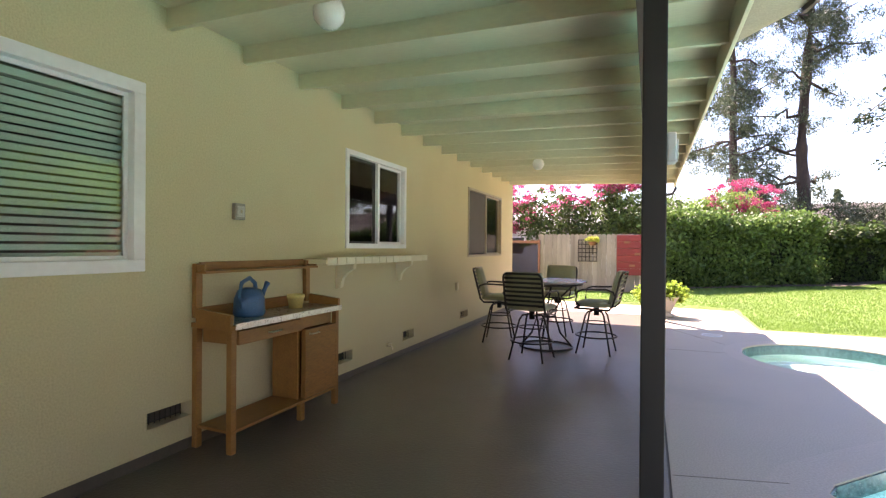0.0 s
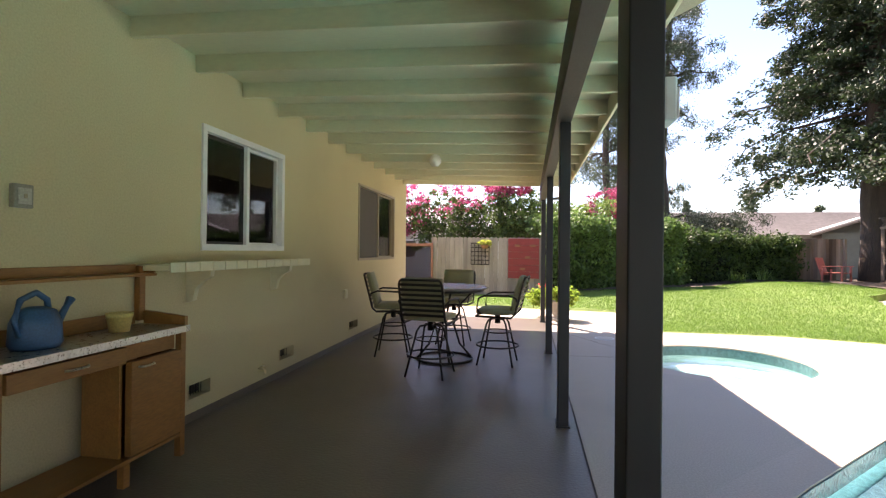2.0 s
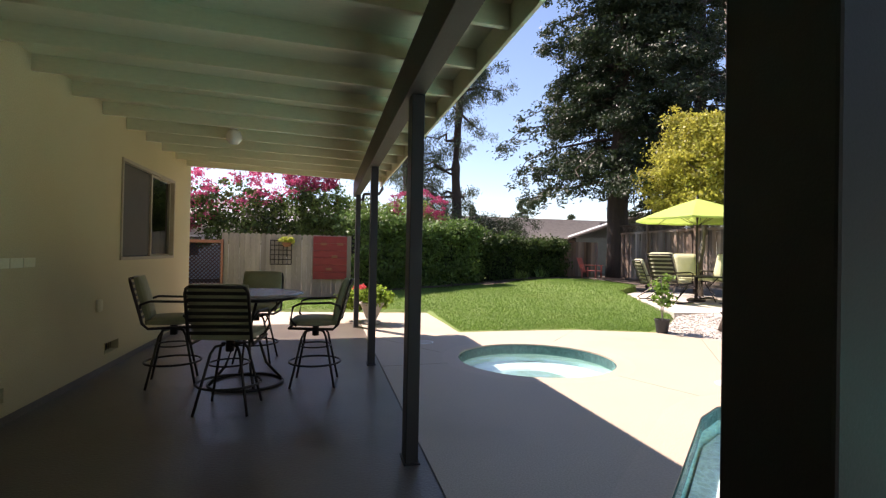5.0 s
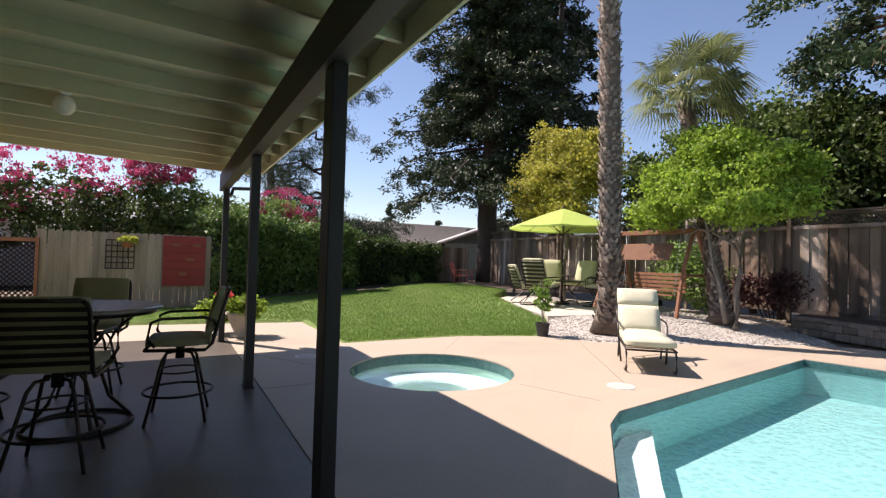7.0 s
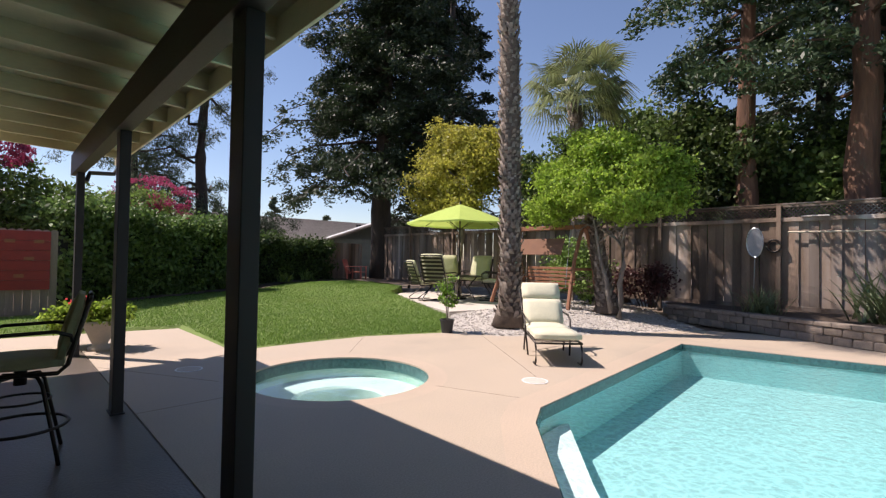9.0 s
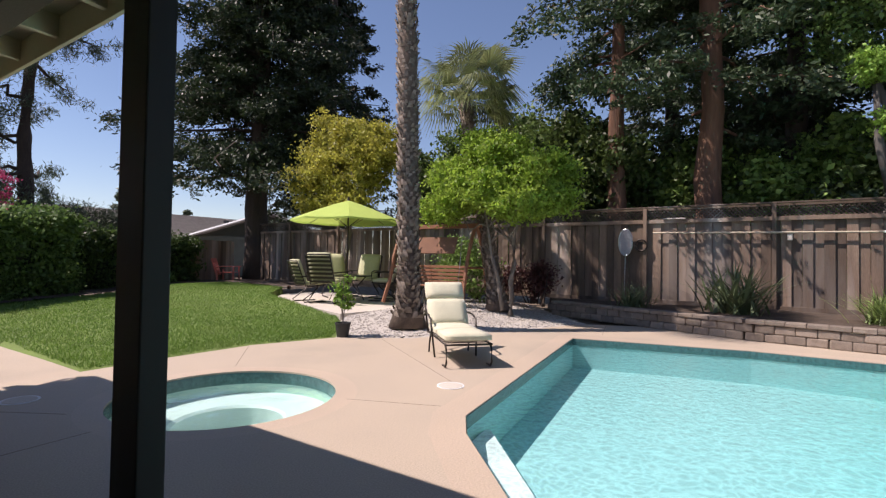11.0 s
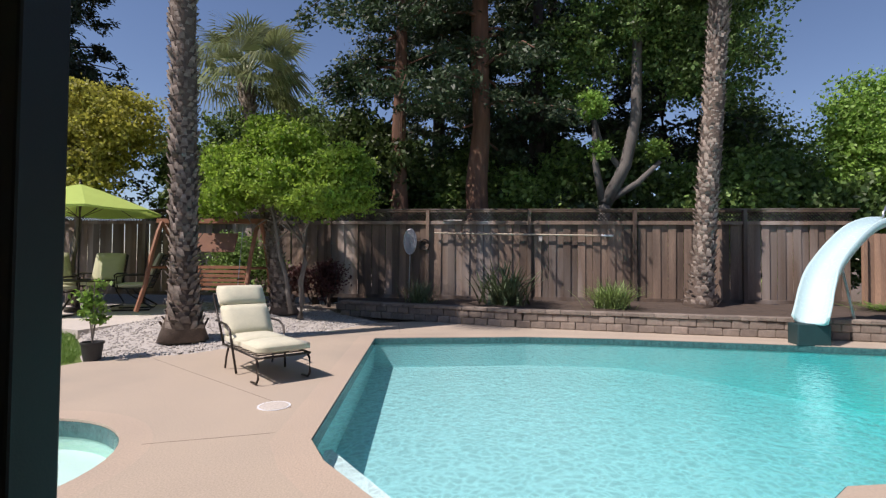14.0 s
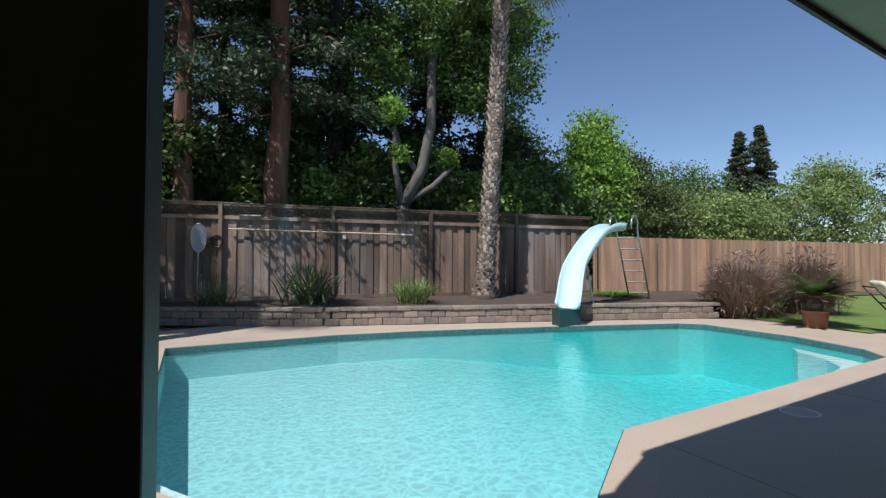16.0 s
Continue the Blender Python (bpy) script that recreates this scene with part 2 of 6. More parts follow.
PALMBARK = material("palm_bark", (0.17, 0.125, 0.095), (0.10, 0.075, 0.058), 0.12, 0.9, 0.9, 0.02, vary=0.25)
PALMSCAR = material("palm_leaf_base", (0.36, 0.30, 0.245), (0.16, 0.125, 0.10), 0.08, 0.9, 0.6, 0.01, vary=0.4)


def leafy(name, a, b, vary=0.35, through=0.35, rough=0.55):
    return material(name, a, b, 0.8, rough, vary=vary, through=through)


LEAFDARK = leafy("dark_conifer_needles", (0.030, 0.055, 0.022), (0.045, 0.075, 0.028), through=0.2)
LEAFPINE = leafy("pine_needles", (0.055, 0.085, 0.045), (0.08, 0.11, 0.055), through=0.2)
LEAFMID = leafy("broad_green_leaves", (0.11, 0.185, 0.045), (0.165, 0.25, 0.06), 0.55)
LEAFLIME = leafy("fresh_lime_leaves", (0.40, 0.56, 0.085), (0.31, 0.49, 0.06), through=0.58)
LEAFGOLD = leafy("golden_leaves", (0.46, 0.42, 0.075), (0.34, 0.35, 0.065), through=0.5)
LEAFHEDGE = leafy("hedge_leaves", (0.075, 0.135, 0.035), (0.11, 0.18, 0.045), 0.5)
LEAFPALM = leafy("fan_palm_leaves", (0.20, 0.25, 0.10), (0.27, 0.29, 0.14), through=0.3, rough=0.4)
LEAFDRY = leafy("dry_palm_leaves", (0.34, 0.29, 0.17), (0.26, 0.22, 0.13), through=0.2)
BLOOMPINK = leafy("pink_blossom", (0.44, 0.040, 0.125), (0.52, 0.09, 0.20), 0.3)
LEAFPURPLE = leafy("purple_grass", (0.27, 0.18, 0.15), (0.40, 0.31, 0.20), through=0.3)
LEAFPLUME = leafy("grass_plume", (0.36, 0.22, 0.20), (0.26, 0.16, 0.145), through=0.3)
LEAFSUNNY = leafy("sunlit_tree_leaves", (0.20, 0.26, 0.085), (0.13, 0.195, 0.06), 0.5)
LEAFSTRAP = leafy("grey_green_strap_leaves", (0.13, 0.18, 0.085), (0.18, 0.23, 0.11), 0.4, 0.2)
LEAFBUSH = leafy("bush_leaves", (0.22, 0.36, 0.06), (0.15, 0.27, 0.05))
LEAFMAROON = leafy("maroon_leaves", (0.09, 0.03, 0.03), (0.06, 0.025, 0.022))
YELLOWBLOOM = leafy("yellow_blossom", (0.58, 0.58, 0.10), (0.44, 0.50, 0.09), 0.2)
REDBLOOM = leafy("red_blossom", (0.65, 0.05, 0.06), (0.70, 0.15, 0.15), 0.2)


# ---- mesh helpers ----
def link(name, bm, mat, parent=None, label="", smooth=False):
    me = bpy.data.meshes.new(name)
    bm.normal_update()
    bm.to_mesh(me)
    bm.free()
    me.materials.append(mat)
    if smooth:
        me.polygons.foreach_set("use_smooth", [True] * len(me.polygons))
    ob = new(name, me)
    if parent is not None:
        ob.parent = parent
    if label:
        ob["label"] = label
    return ob


def part(name, bm, mat, parent, label="", smooth=False):
    return link(name, bm, mat, parent, label, smooth)


def thing(name, label, category, m=None, group="", kind=""):
    ob = new(name)
    ob.empty_display_size = 0.1
    if m is not None:
        ob.matrix_world = m
    return tagged(ob, label, category, group, kind)


def box(bm, x0, y0, z0, x1, y1, z1, bevel=0.0, m=None):
    r = bmesh.ops.create_cube(bm, size=1)["verts"]
    t = Matrix.Translation(((x0 + x1) / 2, (y0 + y1) / 2, (z0 + z1) / 2)) @ Matrix.Diagonal((abs(x1 - x0), abs(y1 - y0), abs(z1 - z0), 1))
    bmesh.ops.transform(bm, matrix=(m @ t) if m is not None else t, verts=r)
    if bevel:
        es = list({e for v in r for e in v.link_edges})
        bmesh.ops.bevel(bm, geom=es, offset=bevel, segments=2, profile=0.5, affect="EDGES", clamp_overlap=True)
    return bm


def boxm(*a, **k):
    return box(bmesh.new(), *a, **k)


def tube(bm, pts, r, seg=8, cap=True):
    """A round bar along points; r is one radius or one for each point."""
    pts = [Vector(p) for p in pts]
    rs = r if isinstance(r, (list, tuple)) else [r] * len(pts)
    rings = []
    up = Vector((0, 0, 1))
    for i, p in enumerate(pts):
        d = (pts[min(i + 1, len(pts) - 1)] - pts[max(i - 1, 0)]).normalized()
        side = d.cross(up)
        if side.length < 0.05:
            side = d.cross(Vector((1, 0, 0)))
        side.normalize()
        oth = d.cross(side)
        rings.append([bm.verts.new(p + (side * math.cos(k * math.tau / seg) + oth * math.sin(k * math.tau / seg)) * rs[i]) for k in range(seg)])
    for a, b in zip(rings, rings[1:]):
        for k in range(seg):
            bm.faces.new((a[k], a[(k + 1) % seg], b[(k + 1) % seg], b[k]))
    if cap:
        bm.faces.new(rings[0][::-1])
        bm.faces.new(rings[-1])
    return bm


def tubem(pts, r, seg=8):
    return tube(bmesh.new(), pts, r, seg)


def ring_points(c, r, n=32, z=None):
    return [(c[0] + r * math.cos(i * math.tau / n), c[1] + r * math.sin(i * math.tau / n), c[2] if z is None else z) for i in range(n + 1)]


def lathe(bm, profile, seg=32, m=None, cap=True):
    rings = []
    for r, z in profile:
        rings.append([bm.verts.new((r * math.cos(k * math.tau / seg), r * math.sin(k * math.tau / seg), z)) for k in range(seg)])
    for a, b in zip(rings, rings[1:]):
        for k in range(seg):
            bm.faces.new((a[k], a[(k + 1) % seg], b[(k + 1) % seg], b[k]))
    if cap and profile[0][0] > 1e-4:
        bm.faces.new(rings[0][::-1])
    if cap and profile[-1][0] > 1e-4:
        bm.faces.new(rings[-1])
    bmesh.ops.remove_doubles(bm, verts=bm.verts, dist=1e-5)
    if m is not None:
        bmesh.ops.transform(bm, matrix=m, verts=bm.verts)
    return bm


def lathem(profile, seg=32, m=None, cap=True):
    return lathe(bmesh.new(), profile, seg, m, cap)


def flat_fill(outer, holes=(), z=0.0):
    """A flat sheet with holes."""
    bm = bmesh.new()
    es = []
    for loop in (outer, *holes):
        vs = [bm.verts.new((p[0], p[1], z)) for p in loop]
        es += [bm.edges.new((vs[i], vs[(i + 1) % len(vs)])) for i in range(len(vs))]
    bmesh.ops.triangle_fill(bm, use_beauty=True, use_dissolve=False, edges=es)
    for f in bm.faces:
        f.normal_update()
        if f.normal.z < 0:
            f.normal_flip()
    return bm


def slab_fill(outer, holes, z0, z1):
    bm = flat_fill(outer, holes, z1)
    for loop in (outer, *holes):
        n = len(loop)
        for i in range(n):
            a, b = loop[i], loop[(i + 1) % n]
            bm.faces.new([bm.verts.new((p[0], p[1], z)) for p, z in ((a, z1), (a, z0), (b, z0), (b, z1))])
    bmesh.ops.remove_doubles(bm, verts=bm.verts, dist=1e-4)
    bmesh.ops.recalc_face_normals(bm, faces=bm.faces)
    return bm


def sheet(x0, x1, y0, y1, step, height, inside):
    """A terrain sheet over a grid, with a height function, kept where inside(x, y)."""
    bm = bmesh.new()
    nx, ny = int((x1 - x0) / step) + 1, int((y1 - y0) / step) + 1
    vs = {}

    def v(i, j):
        if (i, j) not in vs:
            x, y = x0 + i * step, y0 + j * step
            vs[i, j] = bm.verts.new((x, y, height(x, y)))
        return vs[i, j]
    for i in range(nx):
        for j in range(ny):
            if inside(x0 + (i + 0.5) * step, y0 + (j + 0.5) * step):
                bm.faces.new((v(i, j), v(i + 1, j), v(i + 1, j + 1), v(i, j + 1)))
    return bm


def raw_mesh(name, verts, faces, mat, parent=None, smooth=False):
    """verts: (n, 3) array; faces: (m, k) array of equal faces."""
    me = bpy.data.meshes.new(name)
    m, k = faces.shape
    me.vertices.add(len(verts))
    me.vertices.foreach_set("co", np.asarray(verts, np.float32).ravel())
    me.loops.add(m * k)
    me.loops.foreach_set("vertex_index", faces.astype(np.int32).ravel())
    me.polygons.add(m)
    me.polygons.foreach_set("loop_start", np.arange(0, m * k, k, dtype=np.int32))
    me.polygons.foreach_set("loop_total", np.full(m, k, np.int32))
    me.update(calc_edges=True)
    me.materials.append(mat)
    ob = new(name, me)
    if parent is not None:
        ob.parent = parent
    return ob


def leaf_cards(name, pts, size, mat, parent=None, rng=None, long=1.6, droop=0.0, dirs=None, wild=0.35):
    """Small pointed leaves at the points, each a folded pair of triangles, turned at random."""
    rng = rng or np.random.default_rng(3)
    n = len(pts)
    d = rng.normal(size=(n, 3)) if dirs is None else dirs + rng.normal(size=(n, 3)) * wild
    d[:, 2] -= droop
    d /= np.linalg.norm(d, axis=1)[:, None] + 1e-9
    s = np.cross(d, rng.normal(size=(n, 3)))
    s /= np.linalg.norm(s, axis=1)[:, None] + 1e-9
    up = np.cross(s, d)
    w = size * rng.uniform(0.6, 1.3, (n, 1))
    a, b = pts - d * w * long / 2, pts + d * w * long / 2
    l, r = pts + s * w / 2 + up * w * 0.15, pts - s * w / 2 + up * w * 0.15
    v = np.stack([a, r, b, l], 1).reshape(-1, 3)
    return raw_mesh(name, v, np.arange(4 * n).reshape(n, 4), mat, parent)


def clump_points(blobs, n, clump, rng, shell=0.55, per=40):
    """Points gathered into clumps spread over ellipsoids (cx, cy, cz, rx, ry, rz)."""
    vol = np.array([b[3] * b[4] * b[5] for b in blobs]) ** 0.67
    pick = rng.choice(len(blobs), max(1, n // per), p=vol / vol.sum())
    bl = np.array(blobs)[pick]
    d = rng.normal(size=(len(pick), 3))
    d /= np.linalg.norm(d, axis=1)[:, None]
    rad = rng.uniform(shell, 1.0, (len(pick), 1))
    c = bl[:, :3] + d * rad * bl[:, 3:]
    size = clump * rng.uniform(0.5, 1.4, (len(pick), 1, 1))
    o = rng.normal(size=(len(pick), per, 3)) * size * np.array([1, 1, 0.6])
    return (c[:, None] + o).reshape(-1, 3)


# ---- ground, deck, pool ----
POOL = [(8.15, 5.92), (3.2, 5.25), (2.82, 5.02), (1.57, 3.83), (1.2, 3.45), (1.13, 3.3), (1.2, 3.17), (1.95, 2.58), (2.81, 1.68), (4.05, -4.0), (4.6, -4.45), (5.9, -4.75), (7.75, -4.6), (8.05, -4.2), (8.47, -1.3), (8.72, 1.6), (8.70, 3.2)]
SPA, SPAR = (2.38, 7.5), 1.04


def grow(loop, d):
    """A loop moved outward by d."""
    n, out = len(loop), []
    area = sum(loop[i][0] * loop[(i + 1) % n][1] - loop[(i + 1) % n][0] * loop[i][1] for i in range(n))
    sgn = 1 if area > 0 else -1
    for i in range(n):
        p, a, b = Vector(loop[i]), Vector(loop[i - 1]), Vector(loop[(i + 1) % n])
        n1 = Vector(((p - a).y, -(p - a).x)).normalized() * sgn
        n2 = Vector(((b - p).y, -(b - p).x)).normalized() * sgn
        k = (n1 + n2) / max(0.4, 1 + n1.dot(n2))
        out.append((p.x + k.x * d, p.y + k.y * d))
    return out


def circle(c, r, n=48):
    return [(c[0] + r * math.cos(i * math.tau / n), c[1] + r * math.sin(i * math.tau / n)) for i in range(n)]


def smoothstep(a, b, x):
    t = min(1, max(0, (x - a) / (b - a)))
    return t * t * (3 - 2 * t)


def rise(x, y):
    """Height of the yard: level by the pool, rising gently to the back and along the long fence."""
    return 0.22 * smoothstep(10, 20, y) + 0.16 * smoothstep(6.0, 8.6, x) * smoothstep(7.2, 9.2, y)


POOLCOPE, SPACOPE = grow(POOL, 0.30), circle(SPA, SPAR + 0.22)
far = [(-400, -400), (400, -400), (400, 400), (-400, 400)]
tagged(link("ground", flat_fill(far, [grow(POOL, 0.1), circle(SPA, SPAR + 0.05)], -0.06), EARTH), "bare brown earth under and around the yard", "ground", kind="structure")

DECKLOOP = [(0.30, -14), (7.6, -14), (8.2, -6.2), (8.7, -5.0), (9.35, -2.2), (9.6, 0.0), (10.15, 3.2), (10.8, 5.0), (10.2, 6.4), (8.2, 7.2), (6.3, 8.2), (5.55, 9.25), (4.2, 9.72), (3.0, 9.75), (1.92, 9.72), (1.95, 12.5), (-1.4, 12.95), (-9, 13.2), (-9, 11.0), (0.30, 11.0)]
tagged(link("pavement", slab_fill(DECKLOOP, [POOLCOPE, SPACOPE], -0.12, 0.0), CONCRETE), "tan brushed concrete pool deck, sunlit and stained", "pavement", kind="structure")
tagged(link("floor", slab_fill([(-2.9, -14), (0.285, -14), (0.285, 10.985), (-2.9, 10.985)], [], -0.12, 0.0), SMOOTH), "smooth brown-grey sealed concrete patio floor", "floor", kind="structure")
tagged(link("trim_joint", boxm(0.285, -14, -0.1, 0.30, 11.0, -0.006), JOINT), "dark joint between patio floor and deck", "joint", kind="structure")


def strip_between(inner, outer, z0, z1):
    bm = bmesh.new()
    n = len(inner)
    for i in range(n):
        j = (i + 1) % n
        a, b, c, d = inner[i], inner[j], outer[j], outer[i]
        for q in (((*a, z1), (*b, z1), (*c, z1), (*d, z1)), ((*a, z0), (*b, z0), (*b, z1), (*a, z1)), ((*d, z0), (*c, z0), (*c, z1), (*d, z1))):
            bm.faces.new([bm.verts.new(v) for v in q])
    bmesh.ops.remove_doubles(bm, verts=bm.verts, dist=1e-4)
    bmesh.ops.recalc_face_normals(bm, faces=bm.faces)
    return bm


def basin(loop, floor_z, z1):
    """Walls and a sloping bottom; floor_z(x, y) gives the depth."""
    xs, ys = [p[0] for p in loop], [p[1] for p in loop]
    bm = sheet(min(xs) - 0.1, max(xs) + 0.1, min(ys) - 0.1, max(ys) + 0.1, 0.25, floor_z, lambda x, y: True)
    for i in range(len(loop)):
        a, b = loop[i], loop[(i + 1) % len(loop)]
        bm.faces.new([bm.verts.new(v) for v in ((*a, -2.4), (*b, -2.4), (*b, z1), (*a, z1))])
    return bm


pool = thing("swimming_pool", "in-ground swimming pool with turquoise water and tan coping", "pool", kind="structure")
part("coping", strip_between(POOL, POOLCOPE, -0.12, 0.0), COPING, pool, "tan concrete coping")
part("basin", basin(POOL, lambda x, y: -0.53 - 0.6 * smoothstep(2.0, -3.5, y), -0.12), PLASTER, pool, "pale blue plaster basin, deep-water tint painted toward the south")
part("tile_band", strip_between(grow(POOL, -0.012), grow(POOL, 0.05), -0.125, -0.012), POOLTILE, pool, "dark teal waterline tiles")
part("water", flat_fill(grow(POOL, -0.012), [], -0.075), WATER, pool, "clear turquoise rippled water, caustic net drawn in its tint")
bm = slab_fill([(3.62, 5.28), (3.2, 5.22), (2.82, 4.99), (1.57, 3.80), (1.30, 3.50), (1.52, 3.28), (2.64, 4.36), (3.66, 5.24)], [], -0.7, -0.25)
part("step", bm, STEPWHITE, pool, "white plaster step under water")
part("step", slab_fill([(4.07, -3.98), (4.6, -4.43), (5.9, -4.73), (5.6, -4.42), (4.95, -4.15), (4.5, -3.75), (4.28, -3.2)], [], -1.1, -0.22), STEPWHITE, pool, "pale curved entry step under water")
tagged(pool, kind="structure")

spa = thing("spa_pool", "round sunken spa with bench and dark tile band", "spa", kind="structure")
part("coping", strip_between(circle(SPA, SPAR), SPACOPE, -0.12, 0.0), COPING, spa)
part("tile_band", strip_between(circle(SPA, SPAR - 0.01), circle(SPA, SPAR + 0.05), -0.15, -0.02), POOLTILE, spa)
part("basin", lathem([(0.0, -0.56), (SPAR, -0.55), (SPAR, -0.14)], 48, pose(*SPA, 0), False), material("spa_plaster", (0.46, 0.64, 0.58), (0.42, 0.59, 0.54), 0.4, 0.6), spa, "teal-shaded plaster basin", True)
part("bench", lathem([(0.52, -0.54), (0.52, -0.29), (0.55, -0.265), (SPAR - 0.002, -0.26), (SPAR - 0.002, -0.54), (0.52, -0.54)], 48, pose(*SPA, 0), False), STEPWHITE, spa, "white curved bench under water")
part("water", flat_fill(circle(SPA, SPAR - 0.01), [], -0.10), SPAWATER, spa, "clear still water")


for i, (a, b) in enumerate((((2.95, 6.45), (3.30, 5.58)), ((3.95, 5.72), (5.9, 8.5)), ((3.20, 8.62), (4.15, 9.70)), ((0.31, 7.35), (1.14, 7.40)), ((0.31, 3.19), (0.95, 3.35)), ((1.2, 8.05), (0.31, 9.6)), ((8.9, 5.6), (10.3, 5.9)), ((2.45, 1.6), (0.31, 1.4)), ((3.1, -1.2), (0.31, -1.4)), ((3.65, -3.9), (0.31, -4.2)))):
    v = Vector((b[0] - a[0], b[1] - a[1], 0))
    tagged(link("trim_deck_joint", boxm(0, -0.004, -0.02, v.length, 0.004, 0.0012, m=pose(a[0], a[1], 0, 0, 0, math.degrees(math.atan2(v.y, v.x)))), DECKJOINT), "dark control joint in the deck", "joint", kind="structure")


def inside_loop(loop):
    def f(x, y):
        c, n = False, len(loop)
        for i in range(n):
            (x1, y1), (x2, y2) = loop[i], loop[(i + 1) % n]
            if (y1 > y) != (y2 > y) and x < (x2 - x1) * (y - y1) / (y2 - y1) + x1:
                c = not c
        return c
    return f


LAWN = [(1.97, 9.78), (3.0, 9.81), (4.2, 9.78), (5.5, 9.32), (6.1, 9.75), (7.2, 10.87), (8.8, 15.35), (10.1, 16.5), (10.6, 16.9), (10.6, 20.3), (7.5, 20.2), (1.0, 16.2), (0.2, 14.9), (-9, 15.2), (-9, 13.3), (-1.4, 13.02), (2.0, 12.55)]
inlawn = inside_loop(LAWN)
tagged(link("lawn", sheet(-9, 11, 9, 21, 0.1, lambda x, y: rise(x, y) + 0.012 if inlawn(x, y) else -0.008, inside_loop(grow(LAWN, 0.16))), GRASSGROUND), "sunlit mown green lawn", "lawn", kind="structure")
rng = np.random.default_rng(5)
px = rng.uniform(-3, 10.8, 400000)
py = 9.2 + 12 * rng.uniform(0, 1, 400000) ** 1.5
keep = np.array([inlawn(a, b) for a, b in zip(px[:260000], py[:260000])])
px, py = px[:260000][keep], py[:260000][keep]
n = len(px)
pz = np.array([rise(a, b) for a, b in zip(px, py)]) + 0.01
h, w, ang = rng.uniform(0.02, 0.055, n), rng.uniform(0.004, 0.008, n), rng.uniform(0, math.tau, n)
base = np.stack([px, py, pz], 1)
side = np.stack([np.cos(ang) * w, np.sin(ang) * w, np.zeros(n)], 1)
tip = base + np.stack([rng.normal(0, 0.018, n), rng.normal(0, 0.018, n), h], 1)
raw = raw_mesh("grass", np.stack([base - side, base + side, tip], 1).reshape(-1, 3), np.arange(3 * n).reshape(n, 3), GRASS)
tagged(raw, "short green grass blades on the lawn", "grass", kind="stuff")

# gravel bed, slab of the outdoor dining set, mulch beds
GRAVELLOOP = [(5.6, 9.28), (6.3, 8.25), (8.2, 7.25), (10.2, 6.45), (11.7, 7.6), (12.5, 8.5), (12.5, 13.0), (11.9, 11.15), (8.6, 10.65), (7.25, 10.8), (6.15, 9.72)]
ingravel = inside_loop(GRAVELLOOP)
tagged(link("gravel_bed", sheet(5, 13, 6, 13.4, 0.1, lambda x, y: (rise(x, y) + 0.01 + 0.012 * noise.noise((x * 5, y * 5, 0))) if ingravel(x, y) else -0.01, inside_loop(grow(GRAVELLOOP, 0.16))), GRAVEL), "pale gravel bed round the palm", "gravel", kind="structure")
SETSLAB = [(8.85, 15.3), (7.25, 10.85), (8.6, 10.7), (11.9, 11.2), (11.9, 16.6), (10.2, 16.45)]
tagged(link("slab", slab_fill(SETSLAB, [], -0.05, 0.15), SLAB), "pale concrete slab under the dining set", "slab", kind="structure")
BACKBED = [(7.5, 20.3), (10.7, 20.4), (10.7, 17.7), (11.3, 16.9), (12.6, 15.0), (12.6, 22.2), (6.5, 21.3), (0.4, 16.8), (1.0, 16.3)]
tagged(link("bed_back", sheet(0, 13, 14.5, 22.5, 0.25, lambda x, y: rise(x, y) + 0.03 + 0.03 * noise.noise((x * 2, y * 2, 1)), inside_loop(BACKBED)), MULCH), "dark mulch bed along the back hedge", "soil", kind="structure")
WALLLINE = [(11.75, 7.7), (10.75, 5.0), (10.1, 3.2), (9.6, 0.0), (9.3, -2.2), (8.65, -5.9)]
BED = WALLLINE + [(8.9, -9), (12.6, -9), (12.6, 7.9)]
tagged(link("bed_raised", sheet(8.5, 12.7, -9, 8, 0.15, lambda x, y: 0.33 + 0.04 * noise.noise((x * 2, y * 2, 4)) + 0.05 * smoothstep(10, 12.5, x), inside_loop(BED)), MULCH), "dark soil of the raised bed behind the block wall", "soil", kind="structure")
tagged(link("lawn_far", sheet(4.0, 12.6, -26, -5.6, 0.4, lambda x, y: 0.02, inside_loop([(4.8, -26), (5.0, -6.9), (6.2, -6.2), (8.6, -6.2), (9, -9), (12.6, -9), (12.6, -26)])), GRASSGROUND), "green ground beyond the pool", "lawn", kind="structure")

# ---- house ----
WX, RY = -2.76, [2.12 + 0.657 * k for k in range(-9, 14)]
WINDOWS = [(0.35, 1.915, 1.27, 2.38), (4.18, 5.495, 1.405, 2.405), (7.92, 9.96, 1.25, 2.44)]
VENTS = [(1.96, 2.31, 0.22, 0.34), (4.02, 4.31, 0.18, 0.31), (5.46, 5.80, 0.18, 0.31), (7.55, 7.93, 0.19, 0.32)]


